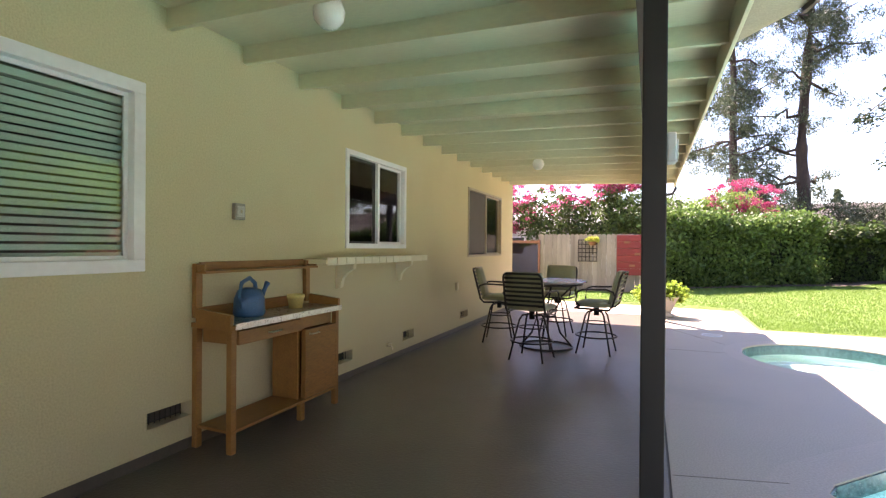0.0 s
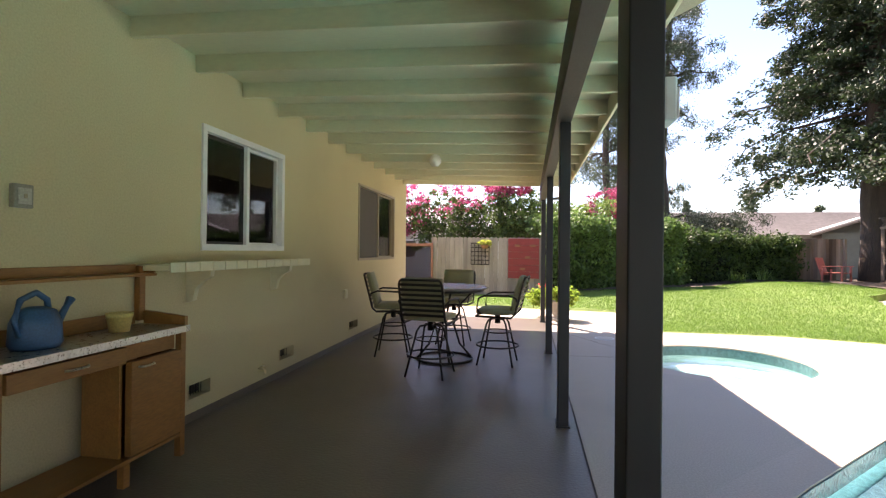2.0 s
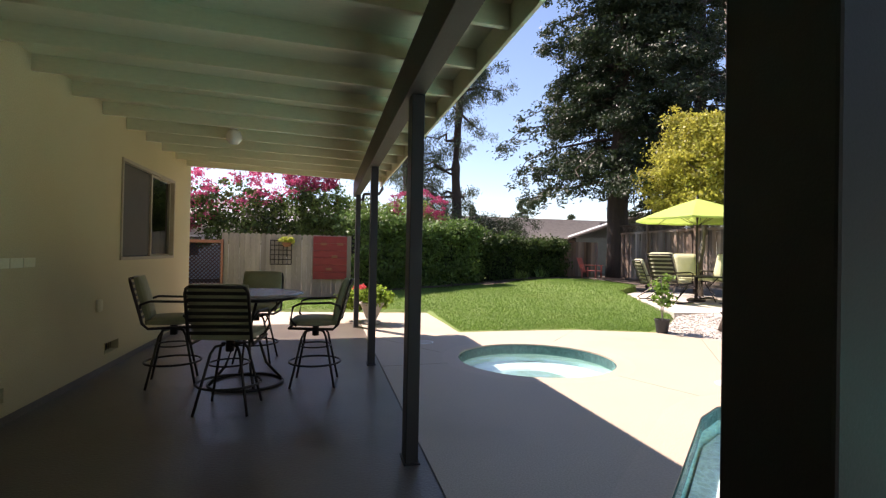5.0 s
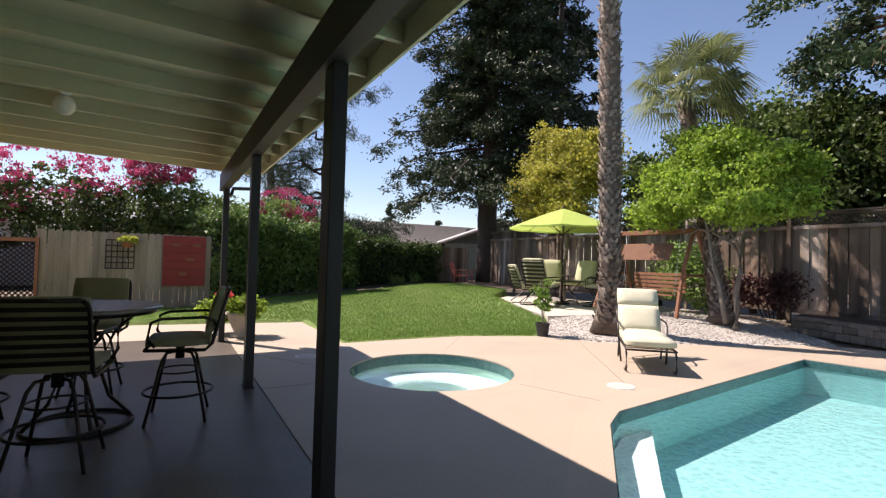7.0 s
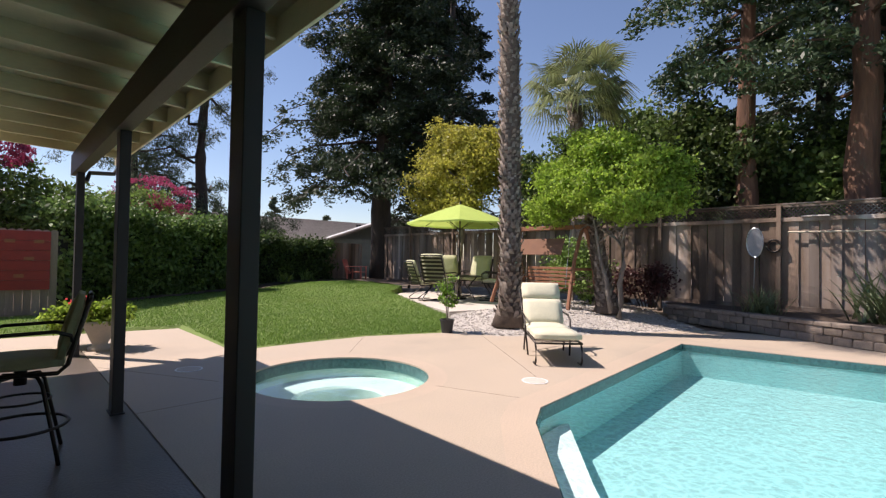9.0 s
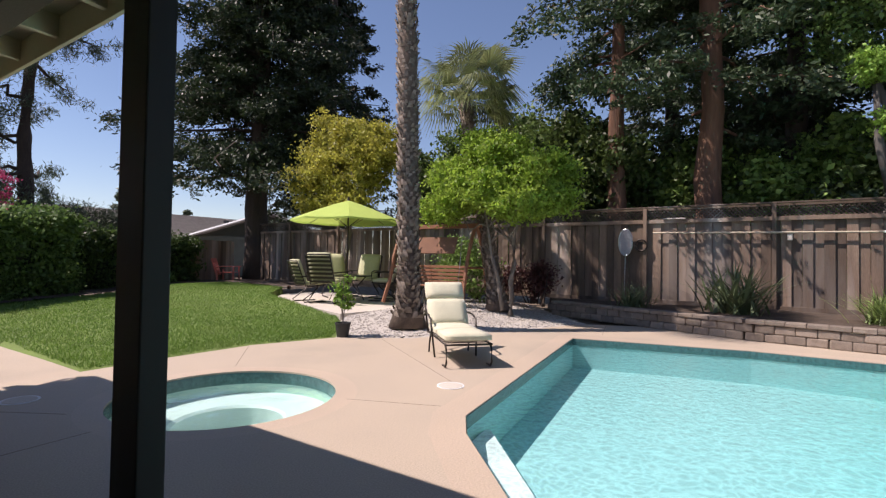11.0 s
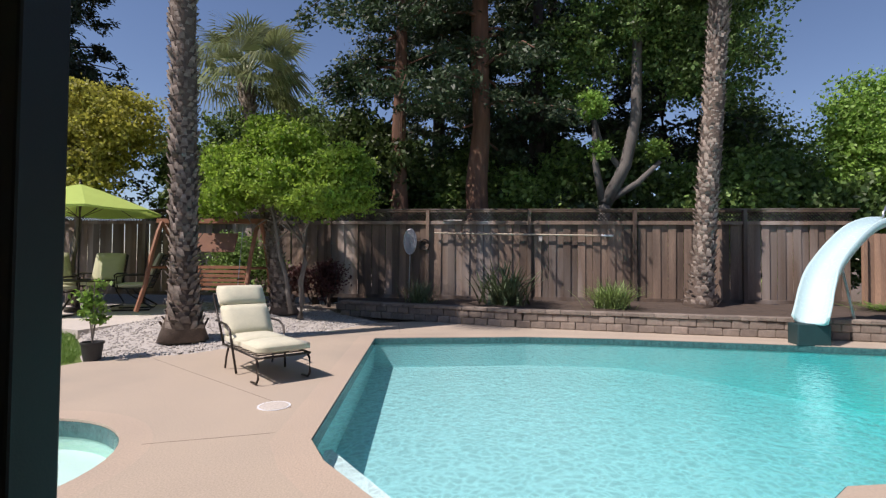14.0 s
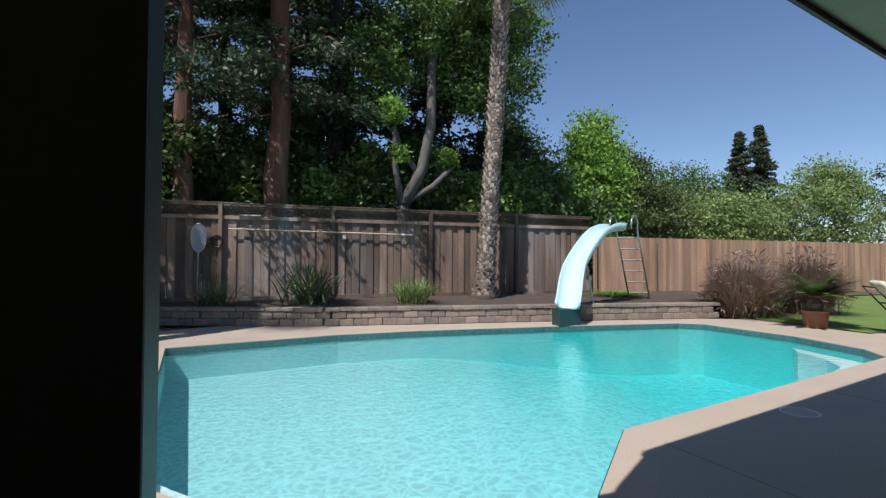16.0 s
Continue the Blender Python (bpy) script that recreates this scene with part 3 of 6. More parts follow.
def wall_with_holes(x0, x1, y0, y1, z0, z1, holes):
    ys = sorted({y0, y1, *(v for h in holes for v in h[:2])})
    zs = sorted({z0, z1, *(v for h in holes for v in h[2:])})
    bm = bmesh.new()
    for a, b in zip(ys, ys[1:]):
        for c, d in zip(zs, zs[1:]):
            if not any(h[0] <= a and b <= h[1] and h[2] <= c and d <= h[3] for h in holes):
                box(bm, x0, a, c, x1, b, d)
    bmesh.ops.remove_doubles(bm, verts=bm.verts, dist=1e-4)
    bm.verts.index_update()
    seen = {}
    for f in bm.faces:
        seen.setdefault(tuple(sorted(v.index for v in f.verts)), []).append(f)
    bmesh.ops.delete(bm, geom=[f for fs in seen.values() if len(fs) > 1 for f in fs], context="FACES_ONLY")
    return bm


wall = tagged(link("wall_house", wall_with_holes(WX - 0.2, WX, -14, 10.95, 0.075, 3.0, WINDOWS + VENTS), STUCCO), "cream painted stucco house wall", "wall", kind="structure")
tagged(link("trim_foundation", boxm(WX - 0.2, -14, -0.05, WX - 0.006, 10.945, 0.073), SMOOTH), "bare concrete foundation strip under the stucco", "foundation", kind="structure")
tagged(link("wall_house_end", boxm(-11, 10.75, -0.05, WX - 0.203, 10.948, 3.0), STUCCO), "cream stucco end wall of the house", "wall", kind="structure")
tagged(link("wall_house_back", boxm(-11.2, -14, -0.05, -11.003, 10.95, 3.0), STUCCO), "stucco back wall of the house", "wall", kind="structure")
tagged(link("wall_house_south", boxm(-11, -14.2, -0.05, WX, -14.003, 3.0), STUCCO), "stucco end wall of the house", "wall", kind="structure")


COVER_EDGE = 0.62


def upper_edge(y):
    """Skewed edge of the higher house roof that laps over the patio cover."""
    return 1.0 + 0.22 * (3.78 - y)


def roof_z(x):
    """Underside of the roof boards."""
    return 2.955 - 0.03 * (x - WX)


def plate(corners, low, high):
    """A flat slab over corners (x, y); low and high give the heights at x."""
    bm = bmesh.new()
    v0 = [bm.verts.new((x, y, low(x))) for x, y in corners]
    v1 = [bm.verts.new((x, y, high(x))) for x, y in corners]
    n = len(corners)
    bm.faces.new(v0[::-1])
    bm.faces.new(v1)
    for i in range(n):
        bm.faces.new((v0[i], v0[(i + 1) % n], v1[(i + 1) % n], v1[i]))
    bmesh.ops.recalc_face_normals(bm, faces=bm.faces)
    return bm


tagged(link("ceiling", plate([(WX - 0.19, -14), (COVER_EDGE + 0.04, -14), (COVER_EDGE + 0.04, 11.02), (WX - 0.19, 11.02)], roof_z, lambda x: roof_z(x) + 0.05), CREAM), "cream painted board ceiling of the patio cover", "ceiling", kind="structure")
tagged(link("roof_house", boxm(-11.3, -14.3, 3.05, WX - 0.19, 11.3, 3.2), ROOFGREY), "grey roof of the house", "roof", kind="structure")
tagged(link("roof_upper", plate([(-0.2, -14), (upper_edge(-14), -14), (upper_edge(3.6), 3.6), (0.68, 4.15), (-0.2, 4.15)], lambda x: 2.935, lambda x: 3.0), TAN), "painted eave of the higher house roof", "roof", kind="structure")
tagged(link("trim_upper_fascia", plate([(upper_edge(-14) + 0.003, -14), (upper_edge(-14) + 0.03, -14), (upper_edge(3.6) + 0.03, 3.6), (upper_edge(3.6) + 0.003, 3.6)], lambda x: 2.90, lambda x: 3.03), BEAM), "dark fascia of the higher roof", "fascia", kind="structure")
cover = thing("patio_cover", "cream patio cover of rafters on dark brown posts and beam", "patio cover", kind="structure")
for y in RY:
    e = COVER_EDGE
    bm = bmesh.new()
    box(bm, 0, -0.02, -0.14, e - WX, 0.02, 0.0, 0.003)
    for v in bm.verts:
        v.co.z += roof_z(WX + v.co.x) + 0.002
        v.co.x += WX + 0.002
        v.co.y += y
    part("rafter", bm, CREAM, cover)
FZ = roof_z(COVER_EDGE)
part("fascia", boxm(COVER_EDGE + 0.003, -14, FZ - 0.19, COVER_EDGE + 0.028, 11.02, FZ - 0.003, 0.003), CREAM, cover, "cream fascia board")
part("gutter_edge", boxm(COVER_EDGE + 0.029, -14, FZ - 0.06, COVER_EDGE + 0.06, 11.02, FZ + 0.052, 0.004), BEAM, cover, "dark metal drip edge")
part("beam", boxm(0.105, -14, 2.44, 0.225, 10.95, 2.725, 0.004), BEAM, cover, "dark brown beam")
for y in (-9.6, -6.7, -3.8, 1.885, 4.635, 7.5, 10.55):
    post = part("post", boxm(0.137, y - 0.08, 0, 0.222, y + 0.08, 2.437, 0.005), BROWN, cover, "dark brown painted post")
    part("base_plate", boxm(0.125, y - 0.095, 0.0, 0.234, y + 0.095, 0.012, 0.002), BROWN, post)
part("downspout", tubem([(0.66, 10.9, 2.75), (0.66, 10.9, 2.62), (0.60, 10.9, 2.52), (0.30, 10.75, 2.48), (0.26, 10.72, 2.35)], 0.03), BROWN, cover, "dark downspout elbow")


# ---- windows, vents and fittings of the house wall ----
def window(name, y0, y1, z0, z1, mat, label, trim, split, blinds, screens):
    w = thing(name, label, "window", kind="structure")
    x = WX
    bm = bmesh.new()
    for a in ((y0 - trim * 0.45, z0 - trim * 0.45, y1 + trim * 0.45, z0 + trim * 0.55), (y0 - trim * 0.45, z1 - trim * 0.55, y1 + trim * 0.45, z1 + trim * 0.45),
              (y0 - trim * 0.45, z0 + trim * 0.55, y0 + trim * 0.55, z1 - trim * 0.55), (y1 - trim * 0.55, z0 + trim * 0.55, y1 + trim * 0.45, z1 - trim * 0.55)):
        box(bm, x - 0.07, a[0], a[1], x + 0.018, a[2], a[3], 0.004)
    part("window_frame", bm, mat, w)
    edges = [y0 + trim * 0.55] + split + [y1 - trim * 0.55]
    for i, (a, b) in enumerate(zip(edges, edges[1:])):
        if i:
            part("mullion", boxm(x - 0.06, a - 0.022, z0 + trim * 0.55, x - 0.004, a + 0.022, z1 - trim * 0.55, 0.003), mat, w)
        pane = part("pane", boxm(x - 0.052, a, z0 + trim * 0.55, x - 0.046, b, z1 - trim * 0.55), PANE, w, "reflecting glass pane")
        pane.visible_shadow = False
        bm = bmesh.new()
        for p, q, r, s in ((a, z0 + trim * 0.55, b, z0 + trim * 0.55 + 0.025), (a, z1 - trim * 0.55 - 0.025, b, z1 - trim * 0.55), (a, z0 + trim * 0.55 + 0.025, a + 0.025, z1 - trim * 0.55 - 0.025), (b - 0.025, z0 + trim * 0.55 + 0.025, b, z1 - trim * 0.55 - 0.025)):
            box(bm, x - 0.058, p, q, x - 0.04, r, s)
        part("sash", bm, BROWN if screens[i] else mat, w)
        if screens[i]:
            so = 0.032 if mat is TAN else 0.075
            part("screen", boxm(x - so, a, z0 + trim, x - so + 0.004, b, z1 - trim), SCREEN, w, "dark insect screen")
        if blinds[i]:
            bl = part("blind", boxm(x - 0.125, a, z1 - trim - 0.04, x - 0.08, b, z1 - trim), BLIND, w, "lowered slat blind")
            z = z0 + 0.07
            while z < z1 - trim - 0.05:
                part("slat", boxm(-0.018, a + 0.004, -0.001, 0.018, b - 0.004, 0.001, m=pose(x - 0.095, 0, z, 0, -60, 0)), BLIND, bl)
                z += 0.047
    # Flat dark panel added close behind the glass instead of an unlit room.
    part("window_back", boxm(x - 0.26, y0 - 0.1, z0 - 0.1, x - 0.25, y1 + 0.1, z1 + 0.1), DARKROOM, w, "dark panel behind the glass, standing in for the unlit room")
    return w


window("window_1", *WINDOWS[0], WHITE, "white vinyl window with lowered green-grey blinds", 0.075, [], [True], [False])
window("window_2", *WINDOWS[1], WHITE, "white vinyl sliding window with screen and blind", 0.055, [4.85], [False, True], [True, False])
window("window_3", *WINDOWS[2], TAN, "tan framed sliding window with dark screen", 0.04, [8.98], [False, False], [True, False])

for a, b, c, d in VENTS:
    v = thing("foundation_vent", "recessed foundation vent with wire mesh in the wall", "vent", pose(WX, (a + b) / 2, c), "vents along the wall", "structure")
    hw, hh = (b - a) / 2, d - c
    bm = bmesh.new()
    for p in ((-hw, -0.002, hw, 0.008), (-hw, hh - 0.008, hw, hh + 0.002), (-hw, 0.008, -hw + 0.01, hh - 0.008), (hw - 0.01, 0.008, hw, hh - 0.008)):
        box(bm, -0.09, p[0], p[1], 0.006, p[2], p[3])
    part("frame", bm, STUCCO, v)
    # Dark panel closes the vent; its colour stands in for the shade inside.
    part("backing", boxm(-0.13, -hw, 0, -0.12, hw, hh), DARKROOM, v, "dark back panel, standing in for the unlit opening")
    for k in range(1, 9):
        y = -hw + 2 * hw * k / 9
        part("wire", boxm(-0.07, y - 0.002, 0.008, -0.066, y + 0.002, hh - 0.008), METALDK, v)

box1 = thing("thermostat_box", "small grey weathered switch box on the stucco wall", "switch box", pose(WX, 2.70, 1.60))
part("case", boxm(0, -0.05, 0, 0.04, 0.05, 0.125, 0.006), material("grey_box", (0.30, 0.29, 0.25), None, 0.1, 0.5), box1)
part("face", boxm(0.0405, -0.035, 0.02, 0.046, 0.035, 0.105, 0.004), material("pale_face", (0.50, 0.49, 0.44), None, 0.1, 0.5), box1, "paler face plate")
part("button", boxm(0.0465, -0.008, 0.05, 0.052, 0.008, 0.075, 0.002), TAN, box1)
out = thing("outlet_cover", "cream weatherproof outlet cover on the stucco wall", "outlet", pose(WX, 7.36, 0.69))
part("plate", boxm(0, -0.045, 0, 0.03, 0.045, 0.13, 0.006), CREAM, out)
part("lid", boxm(0.0305, -0.035, 0.01, 0.04, 0.035, 0.12, 0.004), CREAM, out)
bib = thing("hose_bib", "small brass hose tap low on the wall", "tap", pose(WX, 5.06, 0.2))
part("pipe", tubem([(0, 0, 0), (0.05, 0, 0), (0.07, 0, -0.02), (0.075, 0, -0.05)], 0.012), BRASS, bib)
part("knob", lathem([(0.0, 0), (0.022, 0.002), (0.022, 0.01), (0.0, 0.012)], 16, pose(0.045, 0, 0.02)), BRASS, bib)

tm = thing("timer_box", "small pale grey box fixed to the dark post", "timer box", pose(0.2225, 1.86, 1.72))
part("case", boxm(0, -0.04, 0, 0.032, 0.04, 0.11, 0.006), WHITE, tm)
part("lid", boxm(0.0325, -0.034, 0.008, 0.038, 0.034, 0.085, 0.003), WHITE, tm)

# shelf under the kitchen window
sh = thing("window_shelf", "cream serving shelf with white tiled edge under the window", "shelf", pose(WX, 4.575, 1.24))
part("board", boxm(0, -1.08, 0, 0.25, 1.08, 0.03, 0.004), CREAM, sh)
for k in range(14):
    y = -1.08 + 2.16 * k / 14
    part("tile", boxm(0.252, y + 0.004, -0.012, 0.262, y + 0.150, 0.058, 0.003), CREAM, sh)
    part("tile", boxm(0.002, y + 0.004, 0.0305, 0.25, y + 0.150, 0.042, 0.003), CREAM, sh)
for y in (-0.56, 0.72):
    bm = bmesh.new()
    prof = [(0.0, 0.0), (0.22, 0.0), (0.21, -0.06), (0.14, -0.10), (0.08, -0.16), (0.06, -0.25), (0.0, -0.27)]
    for s in (-0.025, 0.025):
        bm.faces.new([bm.verts.new((x, y + s, z - 0.002)) for x, z in prof])
    bm.faces.ensure_lookup_table()
    f0, f1 = bm.faces[0], bm.faces[1]
    for i in range(len(prof)):
        j = (i + 1) % len(prof)
        bm.faces.new((f0.verts[i], f0.verts[j], f1.verts[j], f1.verts[i]))
    bmesh.ops.recalc_face_normals(bm, faces=bm.faces)
    part("bracket", bm, CREAM, sh)


def ceiling_lamp(x, y, hang):
    z = roof_z(x)
    l = thing("ceiling_lamp", "white opal globe lamp on the patio ceiling", "lamp", pose(x, y, z), "ceiling lamps")
    part("base", lathem([(0.0, 0), (0.055, 0), (0.055, -0.02), (0.035, -0.05), (0.03, -hang), (0.0, -hang)], 24), WHITE, l, smooth=True)
    part("shade", lathem([(0.03, -hang), (0.075, -hang - 0.03), (0.095, -hang - 0.09), (0.085, -hang - 0.14), (0.05, -hang - 0.18), (0.0, -hang - 0.19)], 24), LAMPGLASS, l, "opal glass globe", True)


ceiling_lamp(-1.58, 2.24, 0.05)
ceiling_lamp(-1.52, 7.85, 0.05)

# ---- potting bench with watering can and pot ----
bench = thing("potting_bench", "honey-stained wooden potting bench with zinc top and cabinet", "potting bench", pose(-2.572, 2.91, 0) @ Matrix.Scale(1.04, 4))
D, W = 0.178, 0.595
for x, y, h in ((D - 0.025, -W + 0.03, 0.80), (D - 0.025, W - 0.03, 0.80), (-D + 0.025, -W + 0.03, 0.80), (-D + 0.025, W - 0.03, 0.80), (D - 0.025, 0.12, 0.13)):
    part("leg", boxm(x - 0.022, y - 0.022, 0, x + 0.022, y + 0.022, h, 0.003), BENCHWOOD, bench)
for y in (-W + 0.03, W - 0.03):
    part("upright", boxm(-D + 0.003, y - 0.025, 0.865, -D + 0.045, y + 0.025, 1.225, 0.003), BENCHWOOD, bench)
part("lower_shelf", boxm(-D + 0.05, -W + 0.01, 0.135, D + 0.0, W - 0.055, 0.155, 0.002), BENCHWOOD, bench)
part("apron", boxm(-D + 0.05, -W + 0.055, 0.70, D - 0.05, W - 0.055, 0.80, 0.002), BENCHWOOD, bench)
part("top", boxm(-D + 0.003, -W, 0.802, D + 0.02, W, 0.835, 0.003), BENCHWOOD, bench)
part("work_surface", boxm(-D + 0.02, -W + 0.02, 0.836, D + 0.026, W - 0.02, 0.845, 0.002), ZINC, bench, "zinc sheet work surface")
for y in (-W - 0.0, W - 0.022):
    bm = boxm(-D + 0.05, y - 0.004, 0.80, D + 0.0, y + 0.026, 0.93, 0.002)
    for v in bm.verts:
        if v.co.x > D - 0.05 and v.co.z > 0.9:
            v.co.z -= 0.03
    part("side_board", bm, BENCHWOOD, bench)
part("back_board", boxm(-D + 0.003, -W + 0.06, 0.846, -D + 0.02, W - 0.06, 0.93, 0.002), BENCHWOOD, bench)
part("upper_shelf", boxm(-D + 0.046, -W + 0.005, 1.16, -D + 0.13, W - 0.005, 1.178, 0.003), BENCHWOOD, bench)
part("front_edge", boxm(D + 0.0265, -W + 0.012, 0.806, D + 0.031, W - 0.012, 0.847, 0.001), STEEL, bench, "bright metal front edge")
for y in (-W + 0.006, W - 0.024):
    part("shelf_end", boxm(-D + 0.046, y, 1.179, -D + 0.12, y + 0.018, 1.22, 0.003), BENCHWOOD, bench)
part("upper_rail", boxm(-D + 0.003, -W + 0.06, 1.179, -D + 0.02, W - 0.06, 1.235, 0.003), BENCHWOOD, bench)
dr = part("drawer", boxm(D - 0.045, -W + 0.06, 0.70, D + 0.008, 0.10, 0.79, 0.004), BENCHWOOD, bench)
part("handle", tubem([(D + 0.008, -0.27, 0.745), (D + 0.03, -0.25, 0.745), (D + 0.03, -0.16, 0.745), (D + 0.008, -0.14, 0.745)], 0.006), BRASS, dr, "pale brass handle")
part("cabinet_side", boxm(-D + 0.06, 0.11, 0.158, D - 0.05, 0.13, 0.698, 0.002), BENCHWOOD, bench)
part("cabinet_side", boxm(-D + 0.06, W - 0.08, 0.158, D - 0.05, W - 0.06, 0.698, 0.002), BENCHWOOD, bench)
part("cabinet_back", boxm(-D + 0.04, 0.132, 0.158, -D + 0.055, W - 0.082, 0.698), BENCHWOOD, bench)
door = part("cabinet_door", boxm(D - 0.045, 0.145, 0.16, D - 0.0, W - 0.055, 0.695, 0.005), BENCHWOOD, bench)
part("handle", tubem([(D + 0.0, 0.19, 0.66), (D + 0.025, 0.205, 0.66), (D + 0.025, 0.285, 0.66), (D + 0.0, 0.30, 0.66)], 0.006), BRASS, door, "pale brass handle")

can = thing("watering_can", "blue plastic watering can on the potting bench", "watering can", pose(-2.58, 2.65, 0.880, 0, 0, 12) @ Matrix.Scale(1.2, 4))
part("body", lathem([(0.0, 0), (0.085, 0), (0.095, 0.02), (0.09, 0.11), (0.07, 0.16), (0.03, 0.175), (0.0, 0.176)], 28), BLUEPL, can, smooth=True)
part("spout", tubem([(0, 0.07, 0.05), (0, 0.13, 0.10), (0, 0.18, 0.16), (0, 0.205, 0.19)], [0.025, 0.018, 0.013, 0.02], 12), BLUEPL, can, smooth=True)
part("handle", tubem([(0, -0.085, 0.06), (0, -0.11, 0.13), (0, -0.08, 0.21), (0, 0.0, 0.235), (0, 0.06, 0.20), (0, 0.07, 0.15)], 0.013, 10), BLUEPL, can, smooth=True)
yp = thing("flower_pot", "small empty yellow pot on the potting bench", "flower pot", pose(-2.58, 3.17, 0.880))
part("body", lathem([(0.0, 0), (0.055, 0), (0.068, 0.085), (0.072, 0.085), (0.074, 0.115), (0.066, 0.115), (0.05, 0.012), (0.0, 0.012)], 28), YELLOWPOT, yp, smooth=True)

# ---- bar set under the patio cover ----
def cushion(w, d, h, m, r=0.03):
    bm = bmesh.new()
    box(bm, -w / 2, -d / 2, 0, w / 2, d / 2, h)
    bmesh.ops.subdivide_edges(bm, edges=bm.edges, cuts=4, use_grid_fill=True)
    for v in bm.verts:
        a, b = abs(v.co.x) / (w / 2), abs(v.co.y) / (d / 2)
        k = (1 - a ** 4) * (1 - b ** 4)
        v.co.z = h / 2 + (v.co.z - h / 2) * (0.45 + 0.6 * k)
        v.co.x *= 1 - 0.03 * b ** 4
        v.co.y *= 1 - 0.03 * a ** 4
    bmesh.ops.transform(bm, matrix=m, verts=bm.verts)
    return bm


def bar_stool(m):
    s = thing("bar_stool", "dark metal swivel bar stool with sage striped cushions", "bar stool", m, "bar stools round the high table")
    for k in range(4):
        a = math.radians(45 + 90 * k)
        c, sn = math.cos(a), math.sin(a)
        part("leg", tubem([(0.05 * c, 0.05 * sn, 0.56), (0.13 * c, 0.13 * sn, 0.555), (0.17 * c, 0.17 * sn, 0.50), (0.24 * c, 0.24 * sn, 0.25), (0.31 * c, 0.31 * sn, 0.0)], 0.012), METALDK, s, smooth=True)
    part("foot_ring", tubem(ring_points((0, 0, 0.23), 0.262, 32), 0.011), METALDK, s, smooth=True)
    part("ring", tubem(ring_points((0, 0, 0.40), 0.165, 24), 0.008), METALDK, s, smooth=True)
    part("swivel", lathem([(0.0, 0.50), (0.035, 0.50), (0.035, 0.60), (0.10, 0.61), (0.10, 0.625), (0.0, 0.625)], 20), METALDK, s, smooth=True)
    bm = bmesh.new()
    for x in (-0.25, 0.25):
        tube(bm, [(x, 0.23, 0.61), (x, -0.20, 0.60), (x, -0.25, 0.65), (x * 0.98, -0.35, 1.03), (x * 0.94, -0.36, 1.065), (x * 0.84, -0.365, 1.085)], 0.014)
    tube(bm, [(-0.25, 0.23, 0.61), (0.25, 0.23, 0.61)], 0.013)
    tube(bm, [(-0.21, -0.365, 1.085), (0.21, -0.365, 1.085)], 0.014)
    part("frame", bm, METALDK, s, smooth=True)
    for k in range(7):
        t = (k + 0.5) / 7
        y, z = -0.255 - 0.105 * t, 0.67 + 0.39 * t
        part("slat", boxm(-0.245, -0.004, -0.014, 0.245, 0.004, 0.014, m=pose(0, y - 0.004, z, 11, 0, 0)), METALDK, s)
    for x in (-0.28, 0.28):
        part("armrest", tubem([(x * 0.9, 0.16, 0.635), (x, 0.21, 0.70), (x, 0.19, 0.83), (x, 0.12, 0.86), (x, -0.18, 0.87), (x, -0.265, 0.84), (x * 0.9, -0.27, 0.80)], 0.012), METALDK, s, smooth=True)
    part("seat", cushion(0.49, 0.47, 0.09, pose(0, -0.0, 0.615)), CUSHION, s, "sage cushion", True)
    part("backrest", cushion(0.48, 0.44, 0.08, pose(0, -0.25, 0.665, 105, 0, 0) @ pose(0, 0.22, -0.088)), CUSHION, s, "sage cushion", True)
    return s


st = bar_stool(pose(-1.19, 5.98, 0, 0, 0, -8))
copy_thing(st, pose(-0.48, 6.72, 0, 0, 0, 84))
copy_thing(st, pose(-1.90, 6.95, 0, 0, 0, -80))
copy_thing(st, pose(-1.22, 7.92, 0, 0, 0, 174))
tb = thing("bar_table", "round dark bar-height table with mottled top", "table", pose(-1.17, 6.80, 0))
part("tabletop", lathem([(0.0, 0.915), (0.54, 0.915), (0.56, 0.925), (0.56, 0.94), (0.53, 0.95), (0.0, 0.95)], 48), TABLETOP, tb, smooth=False)
part("apron", tubem(ring_points((0, 0, 0.90), 0.50, 48), 0.014), METALDK, tb)
for k in range(4):
    a = math.radians(20 + 90 * k)
    c, sn = math.cos(a), math.sin(a)
    part("leg", tubem([(0.42 * c, 0.42 * sn, 0.91), (0.22 * c, 0.22 * sn, 0.72), (0.12 * c, 0.12 * sn, 0.45), (0.20 * c, 0.20 * sn, 0.2), (0.36 * c, 0.36 * sn, 0.015)], 0.014), METALDK, tb, smooth=True)
part("base_ring", tubem(ring_points((0, 0, 0.016), 0.36, 40), 0.015), METALDK, tb, smooth=True)
part("upper_ring", tubem(ring_points((0, 0, 0.45), 0.13, 24), 0.01), METALDK, tb, smooth=True)


